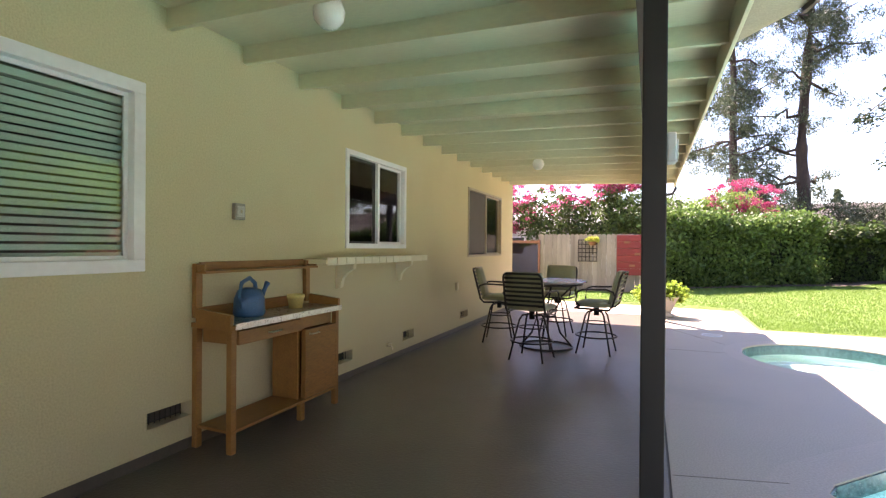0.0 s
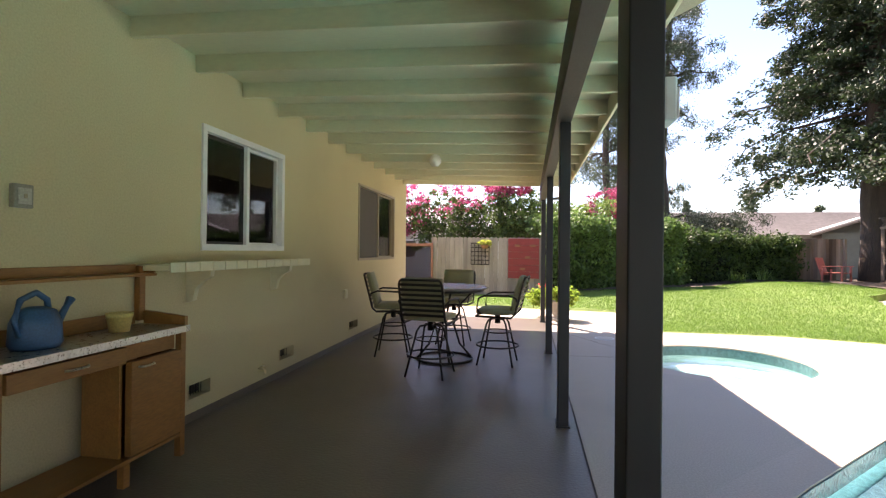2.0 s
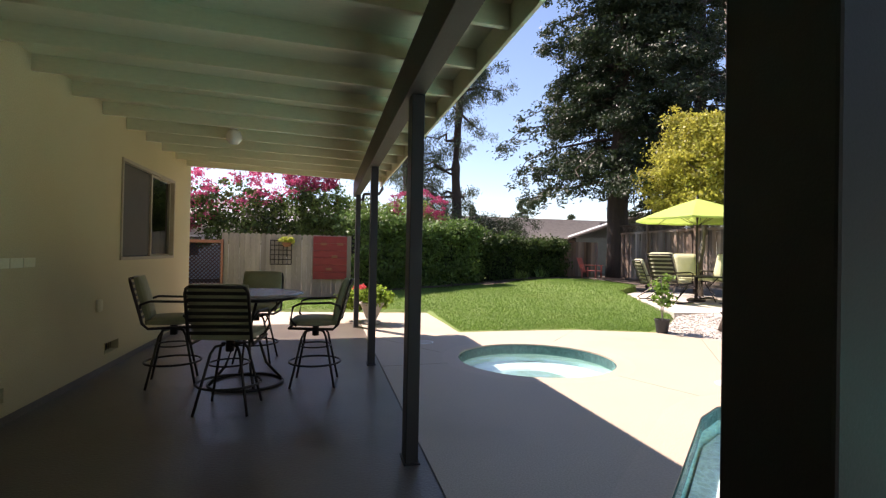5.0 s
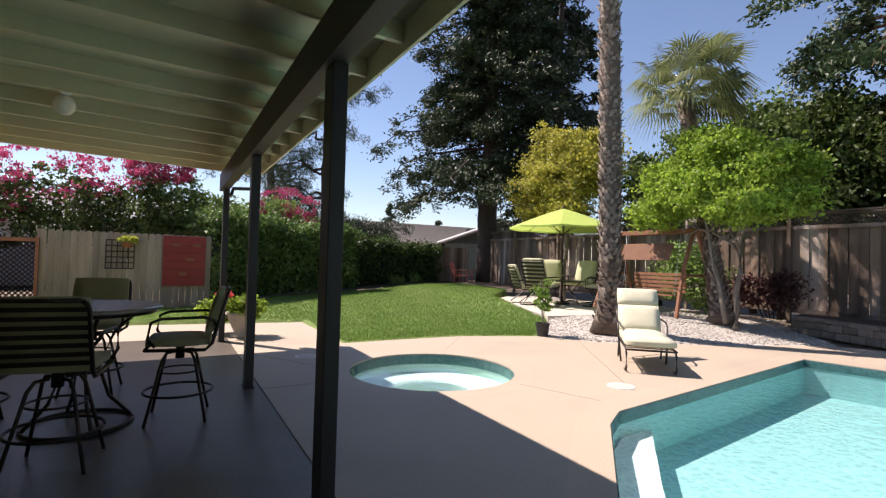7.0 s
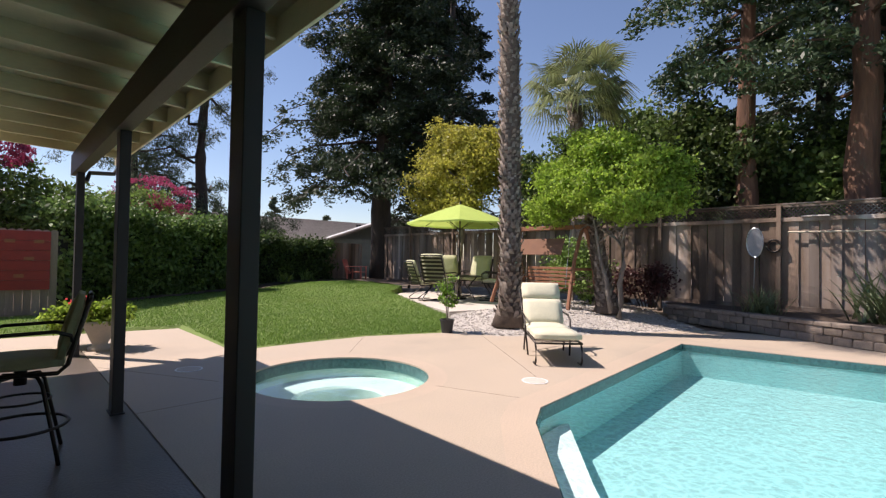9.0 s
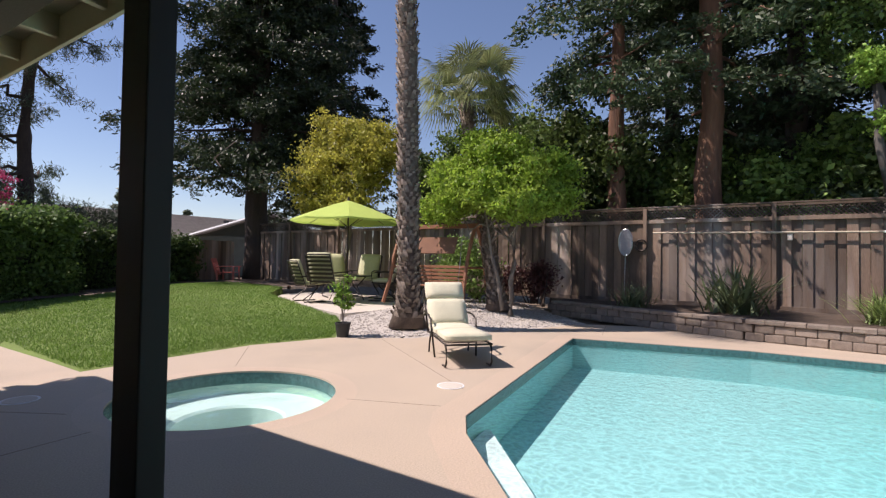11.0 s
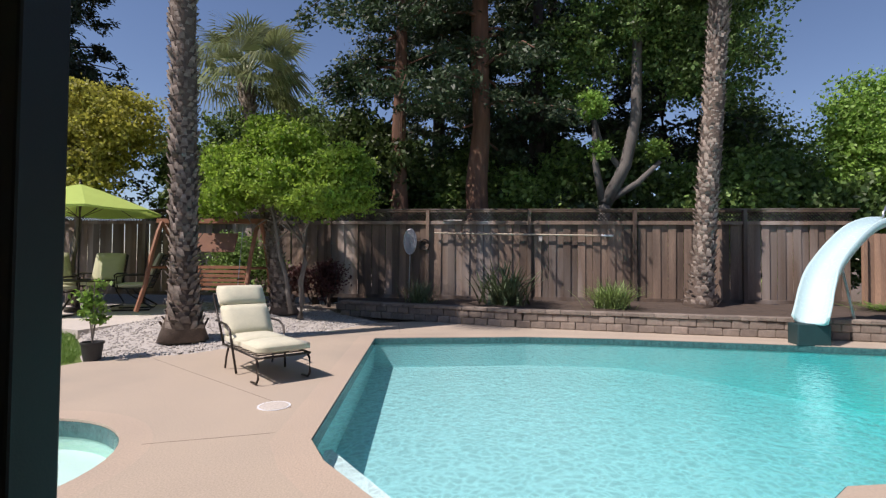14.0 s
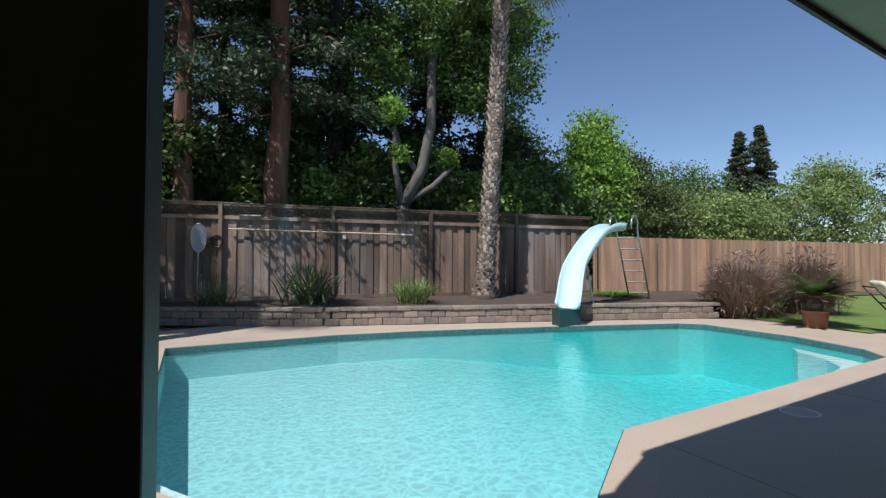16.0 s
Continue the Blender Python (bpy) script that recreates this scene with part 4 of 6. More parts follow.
# ---- plants ----
def strap_clump(n, r, h, width, rng, spread=1.0):
    """Arching strap leaves from one foot: verts and quads."""
    vs, fs = [], []
    for _ in range(n):
        a, l, lean = rng.uniform(0, math.tau), h * rng.uniform(0.6, 1.1), rng.uniform(0.25, 1.0) * spread
        bx, by = rng.normal(0, r * 0.25, 2)
        w = width * rng.uniform(0.7, 1.2)
        sx, sy = -math.sin(a) * w / 2, math.cos(a) * w / 2
        base = len(vs)
        for k in range(5):
            t = k / 4
            out = r * lean * (t + 0.4 * t * t)
            z = l * (t - 0.45 * lean * t * t)
            q = 1 - 0.9 * t ** 2
            x, y = bx + math.cos(a) * out, by + math.sin(a) * out
            vs += [(x - sx * q, y - sy * q, z), (x + sx * q, y + sy * q, z)]
        fs += [(base + 2 * k, base + 2 * k + 1, base + 2 * k + 3, base + 2 * k + 2) for k in range(4)]
    return np.array(vs), np.array(fs)


def strap_plant(name, label, x, y, z, n, r, h, width, mat, seed, spread=1.0, group=""):
    p = thing(name, label, "plant", pose(x, y, z), group)
    v, f = strap_clump(n, r, h, width, np.random.default_rng(seed), spread)
    raw_mesh("leaves", v, f, mat, p)
    return p


def pot_plant(x, y, z=0.0):
    p = thing("planter", "pale footed planter with bright green and red flowering plants", "planter", pose(x, y, z))
    part("pot", lathem([(0.0, 0), (0.15, 0), (0.15, 0.04), (0.09, 0.08), (0.12, 0.14), (0.21, 0.36), (0.24, 0.38), (0.24, 0.42), (0.20, 0.42), (0.18, 0.36), (0.0, 0.34)], 32), TERRA, p, "pale cast planter", True)
    r = np.random.default_rng(9)
    pts = clump_points([(0.1, 0.1, 0.50, 0.34, 0.36, 0.24), (-0.28, 0.5, 0.42, 0.30, 0.36, 0.22)], 6000, 0.05, r, 0.3)
    leaf_cards("leaves", pts, 0.045, LEAFLIME, p, r)
    pts = clump_points([(-0.2, 0, 0.72, 0.18, 0.18, 0.06)], 160, 0.03, r, 0.3, 20)
    leaf_cards("flowers", pts, 0.035, REDBLOOM, p, r, 1.0)["kind"] = "stuff"
    return p


pot_plant(0.5, 10.9)


# ---- loungers, dining set, umbrella, swing ----
def lounger(m, group="sun loungers"):
    c = thing("sun_lounger", "bronze sun lounger with thick cream cushion on the deck", "sun lounger", m, group)
    bm = bmesh.new()
    for y in (-0.30, 0.30):
        tube(bm, [(0.02, y, 0.30), (1.25, y, 0.30)], 0.014)
        tube(bm, [(1.22, y, 0.30), (1.70, y, 0.90)], 0.014)
    tube(bm, [(0.02, -0.30, 0.30), (0.02, 0.30, 0.30)], 0.014)
    tube(bm, [(1.70, -0.30, 0.90), (1.70, 0.30, 0.90)], 0.014)
    part("frame", bm, METALDK, c, smooth=True)
    for y in (-0.30, 0.30):
        part("leg", tubem([(0.10, y, 0.30), (0.03, y, 0.24), (0.01, y, 0.08), (0.06, y, 0.02), (0.22, y, 0.013)], 0.013), METALDK, c, smooth=True)
        part("leg", tubem([(1.02, y, 0.30), (1.10, y, 0.16), (1.14, y, 0.013)], 0.013), METALDK, c, smooth=True)
        part("armrest", tubem([(0.72, y, 0.013), (0.80, y * 1.08, 0.30), (0.88, y * 1.12, 0.52), (1.02, y * 1.12, 0.57), (1.46, y * 1.08, 0.58)], 0.014), METALDK, c, smooth=True)
    for k in range(9):
        part("strap", boxm(0.08 + 0.125 * k, -0.29, 0.312, 0.15 + 0.125 * k, 0.29, 0.316), METALDK, c)
    part("seat_cushion", cushion(0.62, 0.60, 0.13, pose(0.90, 0, 0.318, 0, 0, 90)), CHAISECUSH, c, "cream cushion", True)
    part("foot_cushion", cushion(0.62, 0.60, 0.13, pose(0.31, 0, 0.318, 0, 0, 90)), CHAISECUSH, c, "cream cushion", True)
    part("back_cushion", cushion(0.60, 0.46, 0.12, pose(1.18, 0, 0.34, 0, -51, 0) @ pose(0.24, 0, 0.03, 0, 0, 90)), CHAISECUSH, c, "cream cushion", True)
    part("head_cushion", cushion(0.60, 0.30, 0.13, pose(1.18, 0, 0.34, 0, -51, 0) @ pose(0.63, 0, 0.03, 0, 0, 90)), CHAISECUSH, c, "cream head cushion", True)
    return c


lg = lounger(pose(4.84, 6.16, 0, 0, 0, 46))
copy_thing(lg, pose(4.45, -7.65, 0, 0, 0, 48))

SX, SY, SZ = 10.0, 13.35, 0.15


def patio_chair(m):
    s = thing("patio_chair", "bronze patio chair with striped lime-green cushion", "chair", m, "chairs round the garden table")
    bm = bmesh.new()
    for x in (-0.27, 0.27):
        tube(bm, [(x, 0.24, 0.40), (x, -0.22, 0.38), (x, -0.46, 0.98)], 0.014)
        tube(bm, [(x, 0.30, 0.02), (x, -0.25, 0.02), (x, -0.30, 0.06), (x, 0.05, 0.30), (x, 0.10, 0.39)], 0.014)
    tube(bm, [(-0.27, -0.46, 0.98), (0.27, -0.46, 0.98)], 0.014)
    part("frame", bm, METALDK, s, smooth=True)
    for x in (-0.30, 0.30):
        part("armrest", tubem([(x, 0.22, 0.40), (x, 0.24, 0.60), (x, 0.12, 0.63), (x, -0.32, 0.62)], 0.014), METALDK, s, smooth=True)
    for k in range(7):
        t = (k + 0.5) / 7
        part("slat", boxm(-0.265, -0.004, -0.024, 0.265, 0.004, 0.024, m=pose(0, -0.23 - 0.23 * t, 0.40 + 0.57 * t, 21, 0, 0)), METALDK, s)
    part("seat", cushion(0.52, 0.50, 0.09, pose(0, 0.02, 0.40)), LIMECUSH, s, "lime cushion", True)
    part("backrest", cushion(0.52, 0.62, 0.08, pose(0, -0.22, 0.43, 111, 0, 0) @ pose(0, 0.30, -0.085)), LIMECUSH, s, "lime cushion", True)
    return s


ring = []
for a, r in ((165, 1.2), (198, 1.15), (60, 1.2), (18, 1.2), (-62, 1.15)):
    dx, dy = r * math.cos(math.radians(a)), r * math.sin(math.radians(a))
    ring.append(pose(SX + dx, SY + dy, SZ, 0, 0, math.degrees(math.atan2(dx, -dy))) @ Matrix.Scale(1.16, 4))
ch = patio_chair(ring[0])
for m in ring[1:]:
    copy_thing(ch, m)
gt = thing("garden_table", "round dark metal garden table under the umbrella", "table", pose(SX, SY, SZ))
part("tabletop", lathem([(0.03, 0.70), (0.72, 0.70), (0.74, 0.715), (0.72, 0.73), (0.03, 0.73)], 40), METALDK, gt)
for k in range(4):
    a = math.radians(45 + 90 * k)
    part("leg", tubem([(0.55 * math.cos(a), 0.55 * math.sin(a), 0.70), (0.3 * math.cos(a), 0.3 * math.sin(a), 0.4), (0.5 * math.cos(a), 0.5 * math.sin(a), 0.0)], 0.016), METALDK, gt)
um = thing("patio_umbrella", "open lime-green market umbrella on a dark pole", "umbrella", pose(SX, SY, SZ))
part("pole", tubem([(0, 0, 0.0), (0, 0, 2.95)], 0.02, 12), METALDK, um)
part("base", lathem([(0.0, 0), (0.25, 0), (0.25, 0.05), (0.05, 0.09), (0.04, 0.25), (0.0, 0.25)], 24), METALDK, um)
bm = bmesh.new()
N, R = 8, 1.66
apex = bm.verts.new((0, 0, 2.95))
rows = []
for t in (0.25, 0.5, 0.75, 1.0):
    row = []
    for k in range(N * 4):
        a = k * math.tau / (N * 4)
        seg = (k % 4) / 4
        pull = 1 - 0.05 * math.sin(math.pi * seg) * t
        row.append(bm.verts.new((R * t * pull * math.cos(a), R * t * pull * math.sin(a), 2.95 - 0.60 * t ** 1.12 - 0.03 * math.sin(math.pi * seg) * t)))
    rows.append(row)
M = N * 4
val = [bm.verts.new((v.co.x, v.co.y, v.co.z - 0.05)) for v in rows[-1]]
rows.append(val)
for k in range(M):
    bm.faces.new((apex, rows[0][k], rows[0][(k + 1) % M]))
    for a, b in zip(rows, rows[1:]):
        bm.faces.new((a[k], b[k], b[(k + 1) % M], a[(k + 1) % M]))
canopy = part("canopy", bm, CANVAS, um, "lime-green canvas canopy")
part("finial", lathem([(0.0, 2.94), (0.05, 2.95), (0.03, 2.99), (0.02, 3.05), (0.0, 3.06)], 16), METALDK, um)
for k in range(N):
    a = k * math.tau / N
    rib = part("rib", tubem([(0, 0, 2.93), (R * 0.5 * math.cos(a), R * 0.5 * math.sin(a), 2.64), (R * 0.99 * math.cos(a), R * 0.99 * math.sin(a), 2.33)], 0.008, 6), METALDK, um)
    part("strut", tubem([(0, 0, 2.15), (R * 0.5 * math.cos(a), R * 0.5 * math.sin(a), 2.63)], 0.007, 6), METALDK, rib)

sw = thing("garden_swing", "reddish wooden garden swing with curved A-frame and canopy", "swing", pose(10.1, 10.2, 0.24))
for y in (-1.15, 1.15):
    for sx in (-1, 1):
        part("leg", tubem([(0.75 * sx, y * 1.05, 0.0), (0.55 * sx, y, 0.6), (0.40 * sx, y, 1.2), (0.18 * sx, y, 1.75), (0.05 * sx, y, 1.98)], 0.05, 6), TEAK, sw)
    part("brace", tubem([(-0.45, y, 0.95), (0.45, y, 0.95)], 0.035, 6), TEAK, sw)
part("top_beam", boxm(-0.05, -1.3, 1.95, 0.05, 1.3, 2.06, 0.01), TEAK, sw)
part("canopy", boxm(-0.015, -0.85, -0.22, 0.015, 0.55, 0.22, 0.004, pose(-0.46, 0, 1.50, 0, 22, 0)), material("rust_canvas", (0.22, 0.11, 0.065), (0.17, 0.085, 0.055), 0.3, 0.9), sw, "rust-coloured canvas")
for k in range(5):
    part("seat_slat", boxm(-0.28 + 0.1 * k, -0.75, 0.45, -0.2 + 0.1 * k, 0.75, 0.475, 0.004), TEAK, sw)
for k in range(5):
    part("back_slat", boxm(0.24, -0.75, 0.52 + 0.1 * k, 0.265, 0.75, 0.59 + 0.1 * k, 0.004), TEAK, sw)
for y in (-0.76, 0.76):
    part("chain", tubem([(-0.2, y, 0.47), (0, y, 1.95)], 0.008, 6), STEEL, sw)
    part("arm", boxm(-0.3, y - 0.04, 0.68, 0.26, y + 0.04, 0.71, 0.004), TEAK, sw)

ac = thing("adirondack_chair", "coral red slatted garden chair by the far fence", "chair", pose(11.4, 21.4, rise(11.4, 21.4) + 0.03, 0, 0, 35))
for k in range(5):
    part("back_slat", boxm(-0.25 + 0.1 * k, 0.20, 0.3, -0.16 + 0.1 * k, 0.225, 1.0, 0.004, pose(0, 0.1, 0, -18, 0, 0)), REDPL, ac)
for x in (-0.3, 0.3):
    part("leg", boxm(x - 0.03, -0.35, 0, x + 0.03, -0.29, 0.55, 0.004), REDPL, ac)
    part("leg", boxm(x - 0.03, 0.30, 0, x + 0.03, 0.36, 0.45, 0.004), REDPL, ac)
    part("armrest", boxm(x - 0.07, -0.4, 0.552, x + 0.07, 0.35, 0.575, 0.004), REDPL, ac)
part("seat", boxm(-0.28, -0.35, 0.30, 0.28, 0.25, 0.33, 0.004), REDPL, ac)

# small pot with plant at the lawn's edge
np_ = thing("nursery_pot", "black nursery pot with a spindly lime-green plant", "pot plant", pose(5.68, 9.22, 0.0))
part("pot", lathem([(0.0, 0), (0.10, 0), (0.13, 0.22), (0.14, 0.22), (0.14, 0.25), (0.12, 0.25), (0.11, 0.2), (0.0, 0.2)], 24), BLACKPOT, np_)
bm = bmesh.new()
for a in range(5):
    tube(bm, [(0, 0, 0.2), (0.05 * math.cos(a * 1.3), 0.05 * math.sin(a * 1.3), 0.7), (0.16 * math.cos(a * 1.3), 0.16 * math.sin(a * 1.3), 0.95 + 0.1 * (a % 2))], 0.006, 5)
part("stem", bm, BARKGREY, np_)
r9 = np.random.default_rng(19)
leaf_cards("leaves", clump_points([(0, 0, 0.78, 0.22, 0.22, 0.30)], 420, 0.05, r9, 0.2, 20), 0.05, LEAFBUSH, np_, r9)

for x, y, r in ((3.98, 5.90, 0.13), (2.65, -0.14, 0.14), (1.12, 8.85, 0.13)):
    lid = thing("skimmer_lid", "round pale skimmer lid set in the deck", "lid", pose(x, y, 0.0005), "skimmer lids")
    part("cover", lathem([(0.0, 0.001), (r, 0.001), (r, 0.006), (r - 0.02, 0.008), (0.0, 0.008)], 28), SLAB, lid)
    part("rim", lathem([(r + 0.002, 0.0), (r + 0.022, 0.0), (r + 0.022, 0.005), (r + 0.002, 0.005), (r + 0.002, 0.0)], 28), WHITE, lid)


# ---- pool slide ----
LADDER = material("dull_grey_tread", (0.30, 0.26, 0.22), None, 0.1, 0.6)
sl = thing("pool_slide", "pale aqua fibreglass pool slide with steel ladder", "pool slide", pose(0, 0, 0))
path = [Vector(p) for p in ((8.45, -1.60, 0.37), (8.60, -1.74, 0.55), (8.80, -1.93, 0.84), (9.02, -2.2, 1.20), (9.22, -2.62, 1.62), (9.42, -3.1, 1.98), (9.6, -3.55, 2.14), (9.74, -3.95, 2.17))]
fine = []
for i in range(len(path) - 1):
    p0, p1, p2, p3 = path[max(i - 1, 0)], path[i], path[i + 1], path[min(i + 2, len(path) - 1)]
    for k in range(4):
        t = k / 4
        fine.append(0.5 * ((2 * p1) + (p2 - p0) * t + (2 * p0 - 5 * p1 + 4 * p2 - p3) * t * t + (3 * p1 - p0 - 3 * p2 + p3) * t ** 3))
fine.append(path[-1])
prof = [(-0.30, 0.16), (-0.27, 0.17), (-0.25, 0.14), (-0.20, 0.03), (-0.10, 0.0), (0.10, 0.0), (0.20, 0.03), (0.25, 0.14), (0.27, 0.17), (0.30, 0.16), (0.26, 0.0), (0.18, -0.035), (-0.18, -0.035), (-0.26, 0.0)]
bm = bmesh.new()
rings = []
for i, p in enumerate(fine):
    d = fine[min(i + 1, len(fine) - 1)] - fine[max(i - 1, 0)]
    s = Vector((d.y, -d.x, 0)).normalized()
    u = s.cross(d).normalized()
    if u.z < 0:
        u = -u
    rings.append([bm.verts.new(p + s * a * 0.9 + u * b) for a, b in prof])
for a, b in zip(rings, rings[1:]):
    for k in range(len(prof)):
        bm.faces.new((a[k], a[(k + 1) % len(prof)], b[(k + 1) % len(prof)], b[k]))
bm.faces.new(rings[0])
bm.faces.new(rings[-1][::-1])
bmesh.ops.recalc_face_normals(bm, faces=bm.faces)
part("flume", bm, SLIDEBLUE, sl, "pale aqua flume", True)
part("pedestal", boxm(8.42, -1.9, -0.02, 8.72, -1.36, 0.36, 0.02), material("teal_pedestal", (0.02, 0.05, 0.052), None, 0.2, 0.5), sl, "dark teal pedestal")
A, B = Vector((9.98, -4.41, 2.15)), Vector((10.42, -5.22, 0.36))
for off in (-0.26, 0.26):
    s = Vector((0.8, -0.6, 0)).cross(Vector((0, 0, 1))).normalized() * off
    part("ladder_rail", tubem([A + s + Vector((-0.20, 0.34, 0.06)), A + s + Vector((-0.18, 0.32, 0.26)), A + s + Vector((-0.10, 0.20, 0.40)), A + s + Vector((0.02, 0.02, 0.42)), A + s + Vector((0.10, -0.12, 0.28)), A + s + Vector((0.10, -0.12, 0.0)), B + s], 0.022, 10), STEEL, sl, smooth=True)
for k in range(6):
    t = (k + 0.5) / 6
    p = A.lerp(B, t)
    s = Vector((0.8, -0.6, 0)).cross(Vector((0, 0, 1))).normalized() * 0.25
    part("tread", tubem([p - s + Vector((0.04, -0.05, 0)), p + s + Vector((0.04, -0.05, 0))], 0.022, 8), LADDER, sl, "dull grey tread")
part("leg", tubem([(9.2, -2.55, 1.52), (9.12, -2.75, 0.36)], 0.025, 10), STEEL, sl)
part("leg", tubem([(9.55, -2.85, 1.95), (9.8, -2.7, 0.36)], 0.025, 10), STEEL, sl)


# ---- fences ----
def fence(name, label, p, q, z0, z1, mat, board=0.14, gap=0.004, post_step=2.6, lattice=False, dog=False, first=0.0, rails=True, side=1, alternate=False):
    """Boards from p to q; the seen face is on the side given."""
    P0, Q0 = Vector(p), Vector(q)
    L = (Q0 - P0).length
    ang = math.degrees(math.atan2((Q0 - P0).y, (Q0 - P0).x))
    f = thing(name, label, "fence", pose(p[0], p[1], 0, 0, 0, ang), kind="structure")
    top = z1 - (0.36 if lattice else 0)
    meshes = []
    rb = random.Random(4)
    for k in range(3):
        bm = boxm(0, -0.009, 0, board - gap, 0.009, top - z0 - 0.03 + rb.uniform(-0.012, 0.012))
        if dog:
            es = [e for e in bm.edges if all(v.co.z > 0.5 for v in e.verts) and abs(e.verts[0].co.x - e.verts[1].co.x) < 0.01]
            bmesh.ops.bevel(bm, geom=es, offset=0.035, segments=1, affect="EDGES")
        me = bpy.data.meshes.new("board")
        bm.to_mesh(me)
        bm.free()
        me.materials.append(mat)
        meshes.append(me)
    nb = int(L / board)
    for k in range(nb):
        ob = new("board", meshes[rb.randrange(3)])
        ob.parent = f
        off = (0.016 if (k % 2) else -0.016) if alternate else 0.0
        ob.matrix_basis = pose(k * board, off + rb.uniform(-0.003, 0.003), z0 + 0.03, 0, rb.uniform(-0.25, 0.25), 0)
    x = first
    while x < L:
        part("post", boxm(x - 0.045, 0.025 * side, z0 - 0.25, x + 0.045, 0.115 * side, z1 - 0.01, 0.004), mat, f)
        x += post_step
    if rails:
        part("rail", boxm(0, 0.024 * side, z0 + 0.02, L, 0.06 * side, z0 + 0.12, 0.003), mat, f)
    if lattice:
        part("rail", boxm(0, -0.02, top - 0.03, L, 0.075 * side, top + 0.06, 0.003), mat, f)
        part("rail", boxm(0, -0.02, z1 - 0.06, L, 0.024, z1 - 0.012, 0.003), mat, f)
        part("cap", boxm(0, -0.06, z1 - 0.01, L, 0.12 * side, z1 + 0.025, 0.003), mat, f, "flat cap board")
        hgt = z1 - 0.065 - (top + 0.062)
        vs, fs, u = [], [], 0.0
        while u < L - hgt:
            for s in (1, -1):
                a, b = (u, u + hgt) if s > 0 else (u + hgt, u)
                i = len(vs)
                for y in (s * 0.004 - 0.004, s * 0.004 + 0.004):
                    vs += [(a - 0.017, y, top + 0.062), (a + 0.017, y, top + 0.062), (b + 0.017, y, z1 - 0.062), (b - 0.017, y, z1 - 0.062)]
                fs += [(i, i + 1, i + 2, i + 3), (i + 7, i + 6, i + 5, i + 4), (i + 1, i + 5, i + 6, i + 2), (i + 4, i, i + 3, i + 7)]
            u += 0.085
        tagged(raw_mesh("lattice", np.array(vs), np.array(fs), mat, f), "diagonal lattice", kind="stuff")
    return f


fence("fence_long", "weathered brown board fence with lattice top", (12.62, 20.95), (12.62, -5.25), 0.35, 2.76, FENCEWOOD, 0.19, 0.003, 2.7, True, first=1.91, side=-1, alternate=True)
fence("fence_south", "warm tan plain board fence beyond the slide", (12.66, -5.4), (12.66, -24), 0.1, 2.17, NEWFENCE, 0.14, 0.003, 2.4, side=-1)
fence("fence_back", "dark shaded board fence at the back of the yard", (12.3, 22.6), (5.5, 21.3), 0.25, 2.05, FENCEWOOD, 0.15, 0.004, 2.4, side=1)
fence("fence_side", "pale grey dog-eared board fence with wall ornaments", (-3.05, 15.5), (0.42, 15.5), 0.06, 1.84, GREYFENCE, 0.135, 0.005, 2.4, dog=True, side=1)
fence("fence_behind_hedge", "dark board fence behind the hedge", (0.5, 17.6), (6.5, 21.9), 0.1, 1.9, FENCEWOOD, 0.2, 0.004, 2.4, side=1)
lt = thing("lattice_screen", "red-brown diagonal lattice screen beside the fence", "lattice", pose(-4.9, 15.45, 0.05), kind="structure")
bm = bmesh.new()
u = -1.5
while u < 1.8:
    for s in (1, -1):
        a, b = (u, u + 1.5) if s > 0 else (u + 1.5, u)
        pts = []
        for (xa, za), (xb, zb) in (((a, 0.0), (b, 1.5)),):
            n0, n1 = max(0.0, min(1.0, (0 - xa) / (xb - xa))), max(0.0, min(1.0, (1.8 - xa) / (xb - xa)))
            n0, n1 = min(n0, n1), max(n0, n1)
            if n1 - n0 > 0.02:
                x0_, z0_, x1_, z1_ = xa + (xb - xa) * n0, 1.5 * n0, xa + (xb - xa) * n1, 1.5 * n1
                v = [bm.verts.new(c) for c in ((x0_ - 0.018, s * 0.005, z0_), (x0_ + 0.018, s * 0.005, z0_), (x1_ + 0.018, s * 0.005, z1_), (x1_ - 0.018, s * 0.005, z1_))]
                bm.faces.new(v)
    u += 0.1
bmesh.ops.solidify(bm, geom=bm.faces[:], thickness=0.007)
LATWOOD = material("redbrown_lattice", (0.30, 0.13, 0.08), (0.24, 0.10, 0.06), 0.3, 0.8)
part("lattice_panel", bm, LATWOOD, lt)
bm = bmesh.new()
for a in ((-0.05, 0, 0.0, 1.6), (1.8, 1.86, 0.0, 1.6)):
    box(bm, a[0], -0.03, a[2], a[1], 0.03, a[3], 0.003)
box(bm, 0, -0.03, 1.5, 1.8, 0.03, 1.58, 0.003)
part("frame", bm, LATWOOD, lt)

rp = thing("red_panel", "faded red painted board panel hung on the fence", "panel", pose(-0.72, 15.44, 0.60))
for k in range(6):
    part("plank", boxm(0, -0.02, 0.2 * k, 0.92, 0.0, 0.2 * k + 0.194, 0.003), REDWOODPAINT, rp)
for x, z in ((0.2, 0.95), (0.5, 0.6), (0.35, 0.25), (0.65, 0.95)):
    part("ornament", boxm(x, -0.035, z, x + 0.16, -0.021, z + 0.07, 0.004), TEAK, rp, "small dark ornament")
wo = thing("wall_ornament", "dark wire ornament hung on the grey fence", "ornament", pose(-1.85, 15.44, 1.0))
